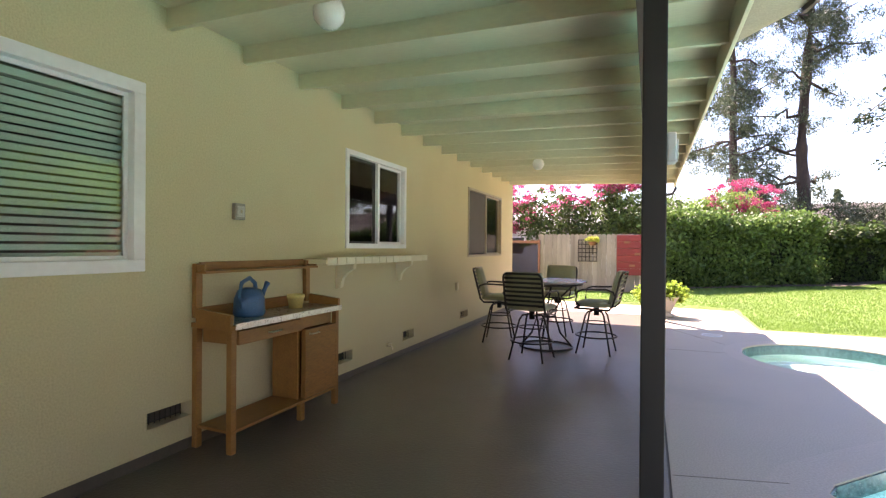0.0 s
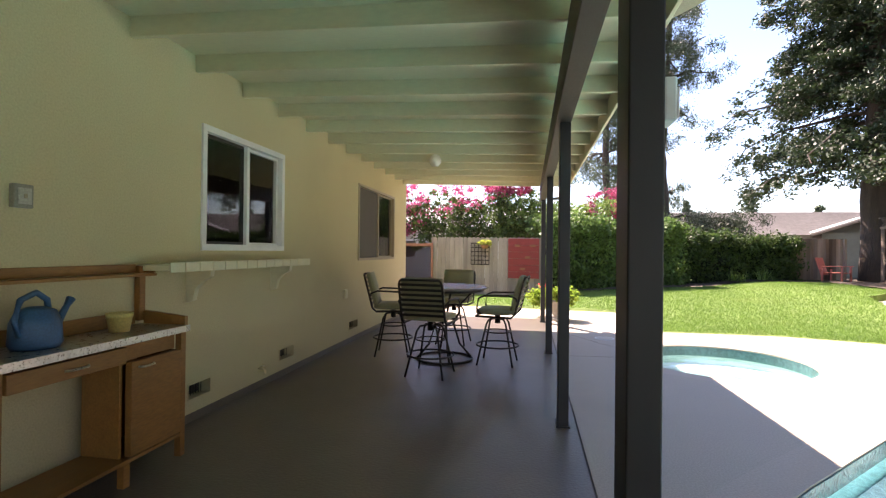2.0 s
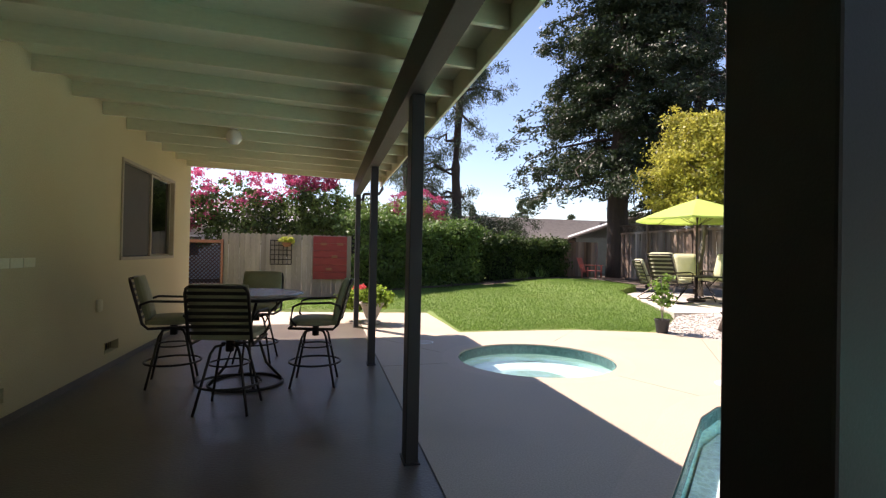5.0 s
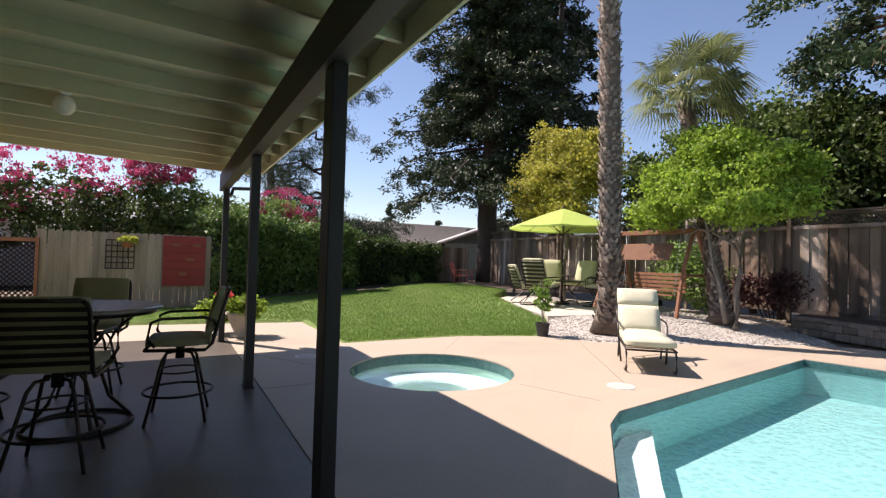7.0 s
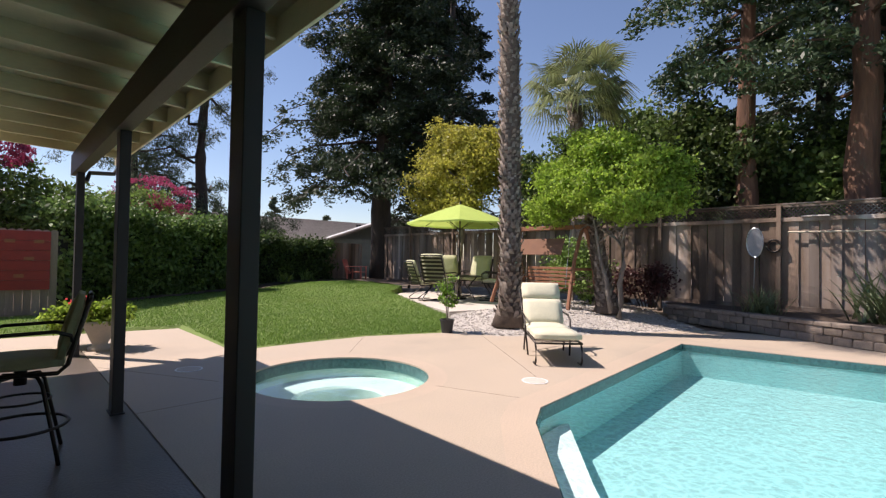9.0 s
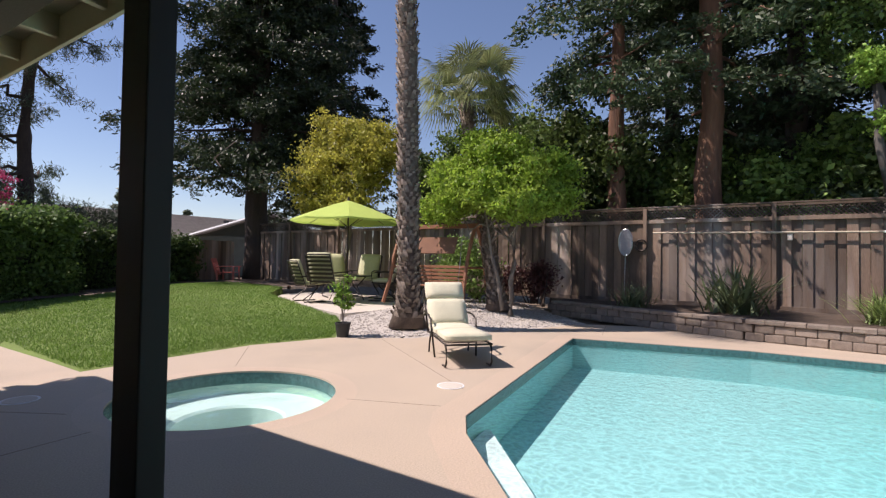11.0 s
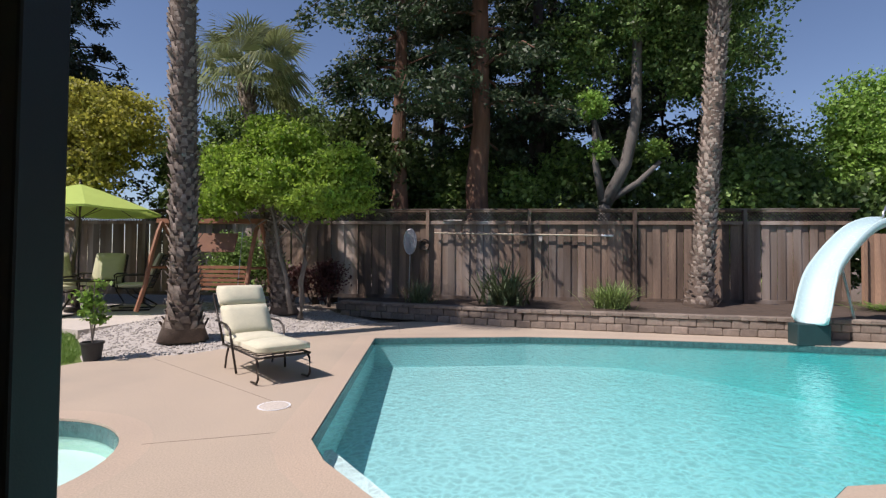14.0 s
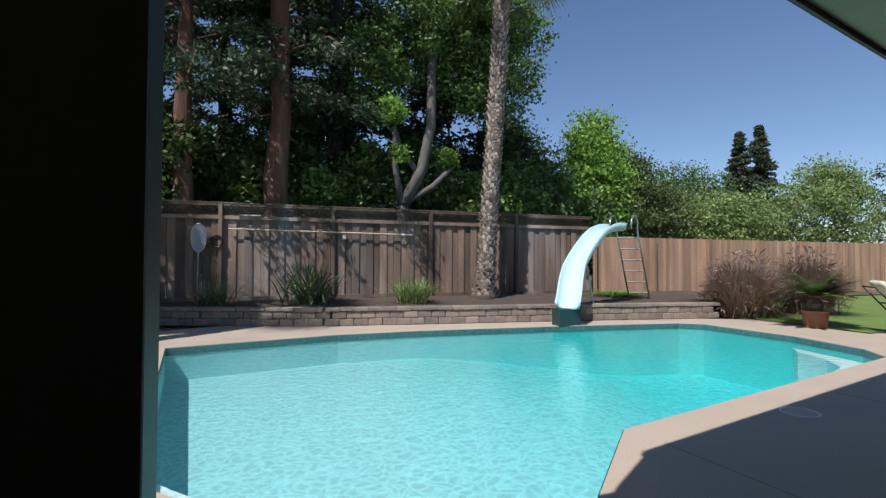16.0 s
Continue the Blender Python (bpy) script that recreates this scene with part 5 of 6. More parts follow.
for k in range(6):
    part("wire", tubem([(0.11 * k, 0, 0), (0.11 * k, 0, 0.66)], 0.012, 5), METALDK, wo)
    part("wire", tubem([(0, -0.01, 0.13 * k), (0.55, -0.01, 0.13 * k)], 0.012, 5), METALDK, wo)
hb = thing("hanging_basket", "yellow flowers in a small basket on the fence", "flowers", pose(-1.42, 15.38, 1.62))
rr9 = np.random.default_rng(29)
leaf_cards("blossom", clump_points([(0, 0, 0.03, 0.22, 0.10, 0.10)], 600, 0.03, rr9, 0.2, 20), 0.05, YELLOWBLOOM, hb, rr9, 1.0)
part("basket", lathem([(0.0, -0.14), (0.08, -0.13), (0.14, -0.04), (0.14, -0.02), (0.0, -0.02)], 16), TEAK, hb)

# tools on the long fence
PALEPOLE = material("pale_tan_pole", (0.62, 0.52, 0.38), None, 0.3, 0.4)
pl = thing("pool_pole", "long pale pool pole hung along the fence", "pole", pose(12.5, 0, 2.10))
part("shaft", tubem([(0, 0.78, -0.02), (0, 5.35, 0.03)], 0.021, 8), PALEPOLE, pl)
part("grip", tubem([(0, 0.7, -0.022), (0, 1.0, -0.018)], 0.025, 8), WHITE, pl)
nt = thing("leaf_net", "pale oval pool leaf net leaning on the fence", "net", pose(12.46, 6.0, 1.9))
part("rim", tubem([(0.02, 0.17 * math.cos(a), 0.34 * math.sin(a)) for a in np.linspace(0, math.tau, 25)], 0.012, 6), STEEL, nt)
bm = bmesh.new()
lathe(bm, [(0.0, 0.0), (0.16, 0.0), (0.16, 0.006), (0.0, 0.006)], 24, pose(0.02, 0, 0, 0, 90, 0) @ Matrix.Diagonal((2.05, 1, 1, 1)))
part("mesh", bm, material("net_cloth", (0.36, 0.36, 0.37), (0.30, 0.30, 0.32), 0.1, 0.9), nt)
part("shaft", tubem([(0.02, 0, -0.34), (0.0, 0.02, -1.5)], 0.013, 8), STEEL, nt)
hr = thing("hose_hanger", "round dark hose hanger on the fence", "hanger", pose(12.48, 5.62, 1.82))
part("ring", tubem([(0, 0.14 * math.cos(a), 0.14 * math.sin(a)) for a in np.linspace(0, math.tau, 25)], 0.022, 8), METALDK, hr, smooth=True)
part("plate", boxm(0.03, -0.1, -0.1, 0.05, 0.1, 0.1, 0.004), METALDK, hr)

lb = thing("loose_batten", "pale loose batten lying on the fence rail", "batten", pose(12.53, 4.62, 2.462))
part("board", boxm(-0.03, 0, 0, 0.03, 0.5, 0.03, 0.004), SLAB, lb)
jb = thing("junction_box", "small grey box fixed to the fence boards", "junction box", pose(12.565, 2.55, 1.92))
part("case", boxm(-0.05, -0.05, 0, 0.02, 0.05, 0.15, 0.006), TERRA, jb)
part("cover", boxm(-0.056, -0.04, 0.015, -0.0505, 0.04, 0.135, 0.003), SLAB, jb)

# ---- raised bed wall of blocks ----
bw = thing("retaining_wall", "low retaining wall of brown split-face concrete blocks", "retaining wall", kind="structure")
def rough_block(name, x0, y0, x1, y1, h, bevel, seed):
    """One split-face block, its seen faces broken unevenly."""
    bm = boxm(x0, y0, 0.0, x1, y1, h, bevel)
    for v in bm.verts:
        q = Vector((v.co.x * 14 + seed * 3.1, v.co.z * 14, seed * 1.7))
        if v.co.y < y0 + 0.05:
            v.co.y += 0.022 * noise.noise(q)
        v.co.z += 0.008 * noise.noise(q + Vector((5, 5, 5)))
        v.co.x += 0.006 * noise.noise(q + Vector((9, 2, 5)))
    me = bpy.data.meshes.new(name)
    bm.to_mesh(me)
    bm.free()
    me.materials.append(BLOCK)
    return me


block_mes = [rough_block("block", 0.001, 0, 0.299, 0.2, 0.152, 0.024, k) for k in range(6)]
cap_mes = [rough_block("cap", 0.001, -0.025, 0.299, 0.25, 0.078, 0.014, k + 7) for k in range(4)]
WP = [Vector((*p, 0)) for p in WALLLINE[::-1]]
lens = [0.0]
for a, b in zip(WP, WP[1:]):
    lens.append(lens[-1] + (b - a).length)
rb = random.Random(8)


def along(s):
    """Point and heading on the wall's line."""
    i = max(k for k in range(len(WP) - 1) if lens[k] <= s)
    d = (WP[i + 1] - WP[i]).normalized()
    return WP[i] + d * (s - lens[i]), math.degrees(math.atan2(d.y, d.x))


for course in (0, 1, 2):
    s_ = 0.15 * (course == 1)
    while s_ + 0.3 < lens[-1]:
        p, ang = along(s_ + 0.15)
        ob = new("cap" if course == 2 else "block", rb.choice(cap_mes if course == 2 else block_mes))
        ob.parent = bw
        ob.matrix_basis = pose(p.x, p.y, course * 0.153, 0, 0, ang + 180 + rb.uniform(-1.2, 1.2)) @ pose(-0.15, -0.22 + rb.uniform(-0.008, 0.008) * (course < 2), 0)
        s_ += 0.3

for x, y, n_, r_, h_, s_ in ((11.4, 5.6, 150, 0.6, 0.75, 1), (11.3, 3.5, 130, 0.85, 1.25, 2), (10.9, 1.15, 420, 0.62, 0.75, 3)):
    strap_plant("strap_leaf_plant", "clump of arching strap-shaped green leaves in the bed", x, y, 0.36, n_, r_, h_, 0.065 if s_ == 2 else 0.022, LEAFSUNNY if s_ == 3 else LEAFSTRAP, s_, 1.0, "bed plants")
for x, y, n_, r_, h_, s_ in ((8.55, -6.75, 3800, 0.85, 1.85, 11), (8.4, -8.9, 3200, 0.85, 2.0, 12)):
    fg = strap_plant("fountain_grass", "large rounded clump of purple-brown fountain grass", x, y, 0.0, n_, r_, h_, 0.013, LEAFPURPLE, s_, 1.25, "fountain grasses")
    rg = np.random.default_rng(s_ + 200)
    d = rg.normal(size=(420, 3))
    d[:, 2] = np.abs(d[:, 2]) * 0.9
    d /= np.linalg.norm(d, axis=1)[:, None]
    c = d * np.array([r_ * 1.25, r_ * 1.25, h_ * 0.95]) * rg.uniform(0.65, 0.95, (420, 1)) + np.array([0, 0, 0.15])
    leaf_cards("plumes", c, 0.035, LEAFPLUME, fg, rg, 6.0, 0.3, d * np.array([1, 1, 0.4]), 0.3)["kind"] = "stuff"
strap_plant("low_ground_plant", "low bright green ground cover by the slide", 11.2, -5.2, 0.36, 300, 0.9, 0.22, 0.03, LEAFBUSH, 13, 1.0)

rng = np.random.default_rng(31)
q = rng.uniform(0, 1, (14000, 2)) * np.array([7.5, 7.0]) + np.array([5.2, 6.2])
q = q[[ingravel(a, b) for a, b in q]][:6000]
z = np.array([rise(a, b) for a, b in q]) + 0.012
s = rng.uniform(0.012, 0.03, (len(q), 1, 1))
octa = np.array([(1, 0, 0), (0, 1, 0), (-1, 0, 0), (0, -1, 0), (0, 0, 0.7), (0, 0, -0.7)])
v = np.concatenate([q, z[:, None]], 1)[:, None] + octa * s * rng.uniform(0.7, 1.3, (len(q), 6, 1))
f = np.array([(0, 1, 4), (1, 2, 4), (2, 3, 4), (3, 0, 4), (1, 0, 5), (2, 1, 5), (3, 2, 5), (0, 3, 5)])
f = (f[None] + 6 * np.arange(len(q))[:, None, None]).reshape(-1, 3)
tagged(raw_mesh("gravel", v.reshape(-1, 3), f, PEBBLE), "loose pale pebbles on the gravel bed", "gravel", kind="stuff")


# ---- trees, hedges and distance ----
def trunk_mesh(pts, radii, seg=14, rough=0.06, seed=0):
    bm = tubem(pts, radii, seg)
    for v in bm.verts:
        n_ = noise.noise(Vector((v.co.x * 6, v.co.y * 6, v.co.z * 1.2 + seed)))
        v.co.x += n_ * rough
        v.co.y += noise.noise(Vector((v.co.y * 6, v.co.x * 6, v.co.z * 1.2 + seed + 9))) * rough
    return bm


def curve_points(a, b, n, wob, rng):
    a, b = Vector(a), Vector(b)
    out = []
    for k in range(n + 1):
        t = k / n
        j = Vector(rng.normal(0, wob, 3)) * (4 * t * (1 - t))
        out.append(a.lerp(b, t) + j)
    return out


def broadleaf(name, label, x, y, z, trunks, blobs, n, leaf, mat, bark, seed, clump=0.22, shell=0.5, per=40, droop=0.0, group="", extra=None):
    """trunks: (offset, top, radius); blobs: clouds of leaf clumps, in the tree's own place."""
    t = thing(name, label, "tree", pose(x, y, z), group)
    rg = np.random.default_rng(seed)
    for (a, b, r) in trunks:
        pts = curve_points(a, b, 7, r * 0.6, rg)
        part("trunk", trunk_mesh(pts, [r * (1.25 - 0.75 * k / 7) for k in range(8)], 12, r * 0.3, seed), bark, t, smooth=True)
        for k in range(5):
            bl = blobs[rg.integers(len(blobs))]
            end = Vector(bl[:3]) + Vector(rg.normal(0, 0.4, 3)) * bl[3]
            st_ = pts[int(rg.integers(4, 8))]
            lp = curve_points(st_, end, 5, 0.12, rg)
            part("limb", tubem(lp, [r * 0.45 * (1 - 0.8 * j / 5) for j in range(6)], 7), bark, t, smooth=True)
    leaf_cards("crown", clump_points(blobs, n, clump, rg, shell, per), leaf, mat, t, rg, droop=droop)
    if extra:
        leaf_cards("blossom", clump_points(extra[0], extra[1], clump * 0.5, rg, 0.8, per), extra[2], extra[3], t, rg, 1.0)
    return t


def conifer(name, label, x, y, z, h, r0, first, spread, n_branch, per, leaf, mat, bark, seed, taper=0.7, sag=0.25, group="", sprays=26, reach=None):
    t = thing(name, label, "tree", pose(x, y, z), group)
    rg = np.random.default_rng(seed)
    pts = curve_points((0, 0, -0.3), (rg.normal(0, 0.1), rg.normal(0, 0.1), h), 10, 0.06, rg)
    part("trunk", trunk_mesh(pts, [r0 * (1.15 if k == 0 else 1 - 0.85 * k / 10) for k in range(11)], 18, r0 * 0.22, seed), bark, t, smooth=True)
    allp, alld = [], []
    per = int(per * 1.4)
    bm = bmesh.new()
    for k in range(n_branch):
        f = (k + rg.uniform(0, 1)) / n_branch
        zb = first + (h - first) * f ** 0.9
        a = rg.uniform(0, math.tau)
        ln = spread * (1 - taper * f) * rg.uniform(0.55, 1.1)
        d = Vector((math.cos(a), math.sin(a), 0))
        br = []
        for j in range(6):
            u = j / 5
            br.append(Vector((0, 0, zb)) + d * ln * u + Vector((0, 0, ln * (0.18 * u - sag * u * u * 1.6))) + Vector(rg.normal(0, 0.05 * ln, 3)) * u)
        tube(bm, br, [max(0.012, r0 * 0.16 * (1 - 0.85 * j / 5)) for j in range(6)], 5)
        for j in range(sprays):
            u = rg.uniform(0.22, 1.02)
            i = min(4, int(u * 5))
            c = br[i].lerp(br[i + 1], min(1, u * 5 - i))
            side = Vector((-d.y, d.x, 0)) * rg.normal(0, 0.16 * ln) * (1.1 - u * 0.6)
            c = c + side + Vector((0, 0, rg.normal(-0.06, 0.10) * ln * 0.5))
            q_ = np.array(c) + rg.normal(size=(per, 3)) * np.array([0.18, 0.18, 0.09]) * (0.6 + 0.08 * ln)
            allp.append(q_)
            alld.append(np.tile(np.array([d.x, d.y, -0.35]), (per, 1)))
    part("branchwork", bm, bark, t)["kind"] = "stuff"
    leaf_cards("crown", np.concatenate(allp), leaf * 0.84, mat, t, rg, 2.4, dirs=np.concatenate(alld), wild=0.8)
    return t


def fan_palm(name, label, x, y, z, top, r0, seed, crown=True, n_fan=34, size=1.3, group="palms", skirt=True):
    """A palm: trunk with leaf-base scars, and fans of pointed blades."""
    t = thing(name, label, "palm", pose(x, y, z), group)
    rg = np.random.default_rng(seed)
    top = Vector(top)
    n = 24
    pts = [Vector((0, 0, -0.1)).lerp(top, k / n) + Vector((math.sin(k * 0.3) * 0.02, math.cos(k * 0.27) * 0.02, 0)) for k in range(n + 1)]
    rad = [r0 * (1.0 + 0.85 * math.exp(-3.5 * (top.z * k / n))) * (1 - 0.18 * k / n) for k in range(n + 1)]
    part("trunk", trunk_mesh(pts, rad, 20, r0 * 0.12, seed), PALMBARK, t, smooth=True)
    vs, fs = [], []
    zt = 0.2
    row = 0
    while zt < top.z:
        u = zt / top.z
        c = Vector((0, 0, -0.1)).lerp(top, u)
        r = float(np.interp(u, np.linspace(0, 1, n + 1), rad))
        for k in range(11):
            a = (k + 0.5 * (row % 2)) * math.tau / 11 + rg.normal(0, 0.1)
            o = Vector((math.cos(a), math.sin(a), 0))
            s = Vector((-o.y, o.x, 0)) * r * rg.uniform(0.18, 0.34)
            l = rg.uniform(0.07, 0.15)
            b = c + o * r * 0.93
            i = len(vs)
            out = rg.uniform(0.02, 0.10)
            vs += [b - s, b + s, b + s * 0.55 + o * out + Vector((0, 0, l)), b - s * 0.55 + o * out + Vector((0, 0, l)), b + o * 0.005 + Vector((0, 0, l * 0.95))]
            fs += [(i, i + 1, i + 2), (i, i + 2, i + 3), (i + 3, i + 2, i + 4)]
        zt += rg.uniform(0.075, 0.10)
        row += 1
    raw_mesh("ragged_bark", np.array([tuple(v) for v in vs]), np.array(fs), PALMSCAR, t)["kind"] = "stuff"
    if crown:
        fans = {"crown": [], "dry_leaves": []}
        stems = bmesh.new()
        for k in range(n_fan):
            a, e = rg.uniform(0, math.tau), rg.uniform(-0.35, 1.35)
            d = Vector((math.cos(a) * math.cos(e), math.sin(a) * math.cos(e), math.sin(e)))
            st_ = size * rg.uniform(0.5, 0.75)
            hub = top + d * st_
            tube(stems, [top, top + d * st_ * 0.5 + Vector((0, 0, 0.05)), hub], 0.012, 4)
            side = d.cross(Vector((0, 0, 1))).normalized()
            nor = side.cross(d)
            blades = fans["dry_leaves" if e < -0.45 and skirt else "crown"]
            for j in range(26):
                b = (j / 25 - 0.5) * 3.6
                dd = (d * math.cos(b) + side * math.sin(b)).normalized()
                ln = size * 0.62 * rg.uniform(0.85, 1.1) * (0.75 + 0.25 * math.cos(b))
                w = nor * 0.010 + dd.cross(nor) * 0.019
                tip = hub + dd * ln + Vector((0, 0, -0.52 * ln * (1 if e < 0.6 else 0.6)))
                mid = hub + dd * ln * 0.55
                blades.append([tuple(hub), tuple(mid + w), tuple(tip), tuple(mid - w)])
        part("leafstalk_mass", stems, LEAFPALM, t)
        for nm, mt in (("crown", LEAFPALM), ("dry_leaves", LEAFDRY)):
            if fans[nm]:
                v = np.array(fans[nm]).reshape(-1, 3)
                raw_mesh(nm, v, np.arange(len(v)).reshape(-1, 4), mt, t)
    return t


fan_palm("palm_tree", "tall palm with a scarred grey-brown trunk in gravel", 7.02, 8.78, 0.16, (0.12, 0.35, 9.2), 0.205, 41, n_fan=30, size=1.6)
fan_palm("palm_tree", "tall palm with ragged brown trunk in the raised bed", 11.7, -1.12, 0.3, (0.0, -0.55, 8.6), 0.245, 42, n_fan=30, size=1.5)
fan_palm("palm_tree", "leaning fan palm with a shaggy crown behind the gravel", 10.4, 8.55, 0.2, (0.2, 1.2, 5.45), 0.19, 43, n_fan=50, size=1.5)

broadleaf("ornamental_tree", "small multi-stem tree with fresh lime-green foliage", 9.9, 8.0, 0.3, [((0, 0, -0.2), (0.1, -0.2, 2.6), 0.06), ((0, 0.2, -0.1), (-0.2, 0.7, 2.7), 0.045)],
          [(0, 0.3, 3.6, 0.8, 0.8, 0.5), (0, 1.45, 3.1, 0.75, 0.75, 0.5), (-0.1, -0.85, 3.05, 0.75, 0.7, 0.5), (-0.6, 0.5, 2.75, 0.7, 0.8, 0.45), (-0.3, -1.15, 2.45, 0.5, 0.5, 0.35), (0.7, 0.2, 2.9, 0.7, 0.9, 0.5), (-0.4, 1.6, 2.35, 0.6, 0.6, 0.35), (-0.7, -0.5, 2.3, 0.6, 0.7, 0.35), (0.1, 0.8, 3.95, 0.5, 0.5, 0.3)], 42000, 0.058, LEAFLIME, BARKGREY, 51, 0.115, 0.65)
broadleaf("golden_tree", "garden tree with golden-yellow leaves behind the umbrella", 11.4, 14.8, 0.2, [((0, 0, -0.2), (0, 0, 3.6), 0.10)],
          [(0, 0, 4.1, 1.1, 1.7, 1.1), (0, 1.2, 4.7, 0.7, 0.8, 0.7), (0, -1.3, 4.7, 0.8, 1.1, 0.9), (-0.2, 0.9, 5.7, 0.4, 0.45, 0.7), (-0.3, 1.7, 3.9, 0.7, 0.9, 0.5), (-0.2, -0.3, 5.3, 0.6, 0.8, 0.5), (-0.2, 1.4, 3.1, 0.6, 0.8, 0.35), (-0.2, -0.4, 3.0, 0.7, 1.0, 0.4)], 32000, 0.068, LEAFGOLD, BARKGREY, 52, 0.15, 0.55)

# the dark redwood inside the yard and those behind the long fence
conifer("redwood_tree", "huge dark redwood with drooping branches in the yard corner", 12.95, 21.7, 0.2, 18, 0.55, 4.4, 5.6, 160, 28, 0.085, LEAFDARK, BARKDARK, 61, 0.55, 0.24, "redwoods", 34)
conifer("redwood_tree", "redwood with a rust-brown furrowed trunk behind the fence", 13.95, 6.6, 0.0, 17, 0.30, 5.2, 3.4, 56, 22, 0.08, LEAFDARK, BARKRED, 62, 0.5, 0.26, "redwoods", 26)
conifer("redwood_tree", "redwood with a thick red-brown trunk behind the fence", 13.75, 4.1, 0.0, 19, 0.36, 4.8, 3.6, 60, 22, 0.08, LEAFDARK, BARKRED, 63, 0.5, 0.26, "redwoods", 26)
conifer("redwood_tree", "dark redwood standing behind the garden fence", 19.5, 1.4, 0.0, 18, 0.42, 3.6, 4.6, 64, 14, 0.11, LEAFDARK, BARKDARK, 64, 0.5, 0.26, "redwoods", 28)
conifer("redwood_tree", "dark redwood standing behind the garden fence", 21.0, 6.2, 0.0, 19, 0.42, 3.0, 4.8, 64, 14, 0.11, LEAFDARK, BARKDARK, 65, 0.5, 0.26, "redwoods", 28)
conifer("redwood_tree", "tall dark redwood far behind the golden tree", 19.0, 23.5, 0.0, 19, 0.5, 3.0, 5.0, 70, 14, 0.12, LEAFDARK, BARKDARK, 67, 0.5, 0.26, "redwoods", 28)

rs = random.Random(70)
for k in range(9):
    y, w, h = -6.3 + 2.15 * k + rs.uniform(-0.4, 0.4), rs.uniform(1.3, 1.8), rs.uniform(2.6, 3.4)
    mt = (LEAFHEDGE, LEAFMID, LEAFMID)[k % 3]
    broadleaf("laurel_shrub", "dense dark green broadleaf shrub behind the fence", 15.3 + rs.uniform(-0.3, 0.5), y, 0.0, [((0, 0, 0), (0, 0, 2.6), 0.1)],
              [(0, 0, h - 0.4, 1.1, w, 1.7), (0.3, rs.uniform(-1, 1), h + 1.0, 0.9, 1.0, 1.1), (-0.3, rs.uniform(-1, 1), h + 0.2, 0.8, 0.9, 1.0), (0, 0, 1.8, 1.0, w, 1.2)], 13000, 0.12, mt, BARKDARK, 71 + k, 0.22, 0.35, group="shrubs behind the fence")
conifer("redwood_tree", "dark redwood standing behind the garden fence", 18.2, -2.6, 0.0, 15, 0.36, 2.6, 4.2, 60, 14, 0.11, LEAFDARK, BARKDARK, 68, 0.55, 0.26, "redwoods", 28)
conifer("redwood_tree", "dark redwood standing behind the garden fence", 17.0, 2.2, 0.0, 18, 0.36, 2.6, 4.0, 60, 14, 0.11, LEAFDARK, BARKDARK, 60, 0.5, 0.26, "redwoods", 28)

for x, y, h, sd in ((14.4, 9.3, 5.0, 171), (14.8, 11.6, 4.9, 172), (14.3, 7.6, 4.6, 173), (14.9, 13.6, 4.2, 174)):
    broadleaf("tall_shrub", "tall sunlit broadleaf shrub above the fence", x, y, 0.0, [((0, 0, 0), (0, 0, 3), 0.1)], [(0, 0, h - 1.2, 1.0, 1.3, 1.6), (-0.2, 0.4, h + 0.4, 0.9, 1.0, 1.0), (-0.3, -0.7, h - 0.2, 0.8, 0.9, 0.9)], 15000, 0.095, LEAFMID, BARKDARK, sd, 0.2, 0.4, group="shrubs behind the fence")

# the pale-limbed tree with cut-back tufts
pt = thing("pollarded_tree", "pale grey pruned tree with tufts of lime leaves", "tree", pose(13.6, 0.78, 0.2) @ Matrix.Scale(0.854, 4))
for pts_, r_ in (([(0, 0, 0), (0, -0.1, 2.4), (0, -0.15, 3.4)], 0.28), ([(0, -0.15, 3.3), (0, -0.8, 4.6), (0, -1.15, 6.2), (0, -1.2, 9.0), (0.2, -1.5, 12.0)], 0.20), ([(0, -0.1, 3.3), (0, 0.15, 4.6), (0, 0.2, 6.1)], 0.13), ([(0, -0.2, 3.4), (0, -1.2, 4.0), (0, -1.9, 4.7)], 0.12), ([(0, -0.7, 4.4), (0.3, -0.1, 5.4), (0.5, 0.4, 7.4)], 0.10)):
    part("limb", trunk_mesh([Vector(p) for p in pts_], [r_ * (1.1 - 0.5 * k / (len(pts_) - 1)) for k in range(len(pts_))], 12, 0.03, 3), BARKGREYSHADE, pt, smooth=True)
rg = np.random.default_rng(81)
for c_, s_, n_ in (((0, 0.25, 6.6), 0.50, 3200), ((0, -1.75, 5.1), 0.36, 1100), ((0, 0.0, 5.1), 0.34, 900)):
    leaf_cards("tuft", clump_points([(*c_, s_, s_, s_)], n_, 0.1, rg, 0.4), 0.07, LEAFBUSH, pt, rg)
leaf_cards("crown", clump_points([(0.4, -1.8, 10.5, 2.4, 3.0, 2.6), (0.2, -3.6, 8.2, 1.5, 1.9, 1.8), (0.6, -2.6, 9.2, 1.6, 2.0, 1.8), (0.5, -4.2, 10.6, 1.5, 2.2, 1.6), (0.9, 0.6, 8.5, 1.2, 1.4, 1.8)], 42000, 0.25, rg, 0.3), 0.095, LEAFHEDGE, pt, rg)

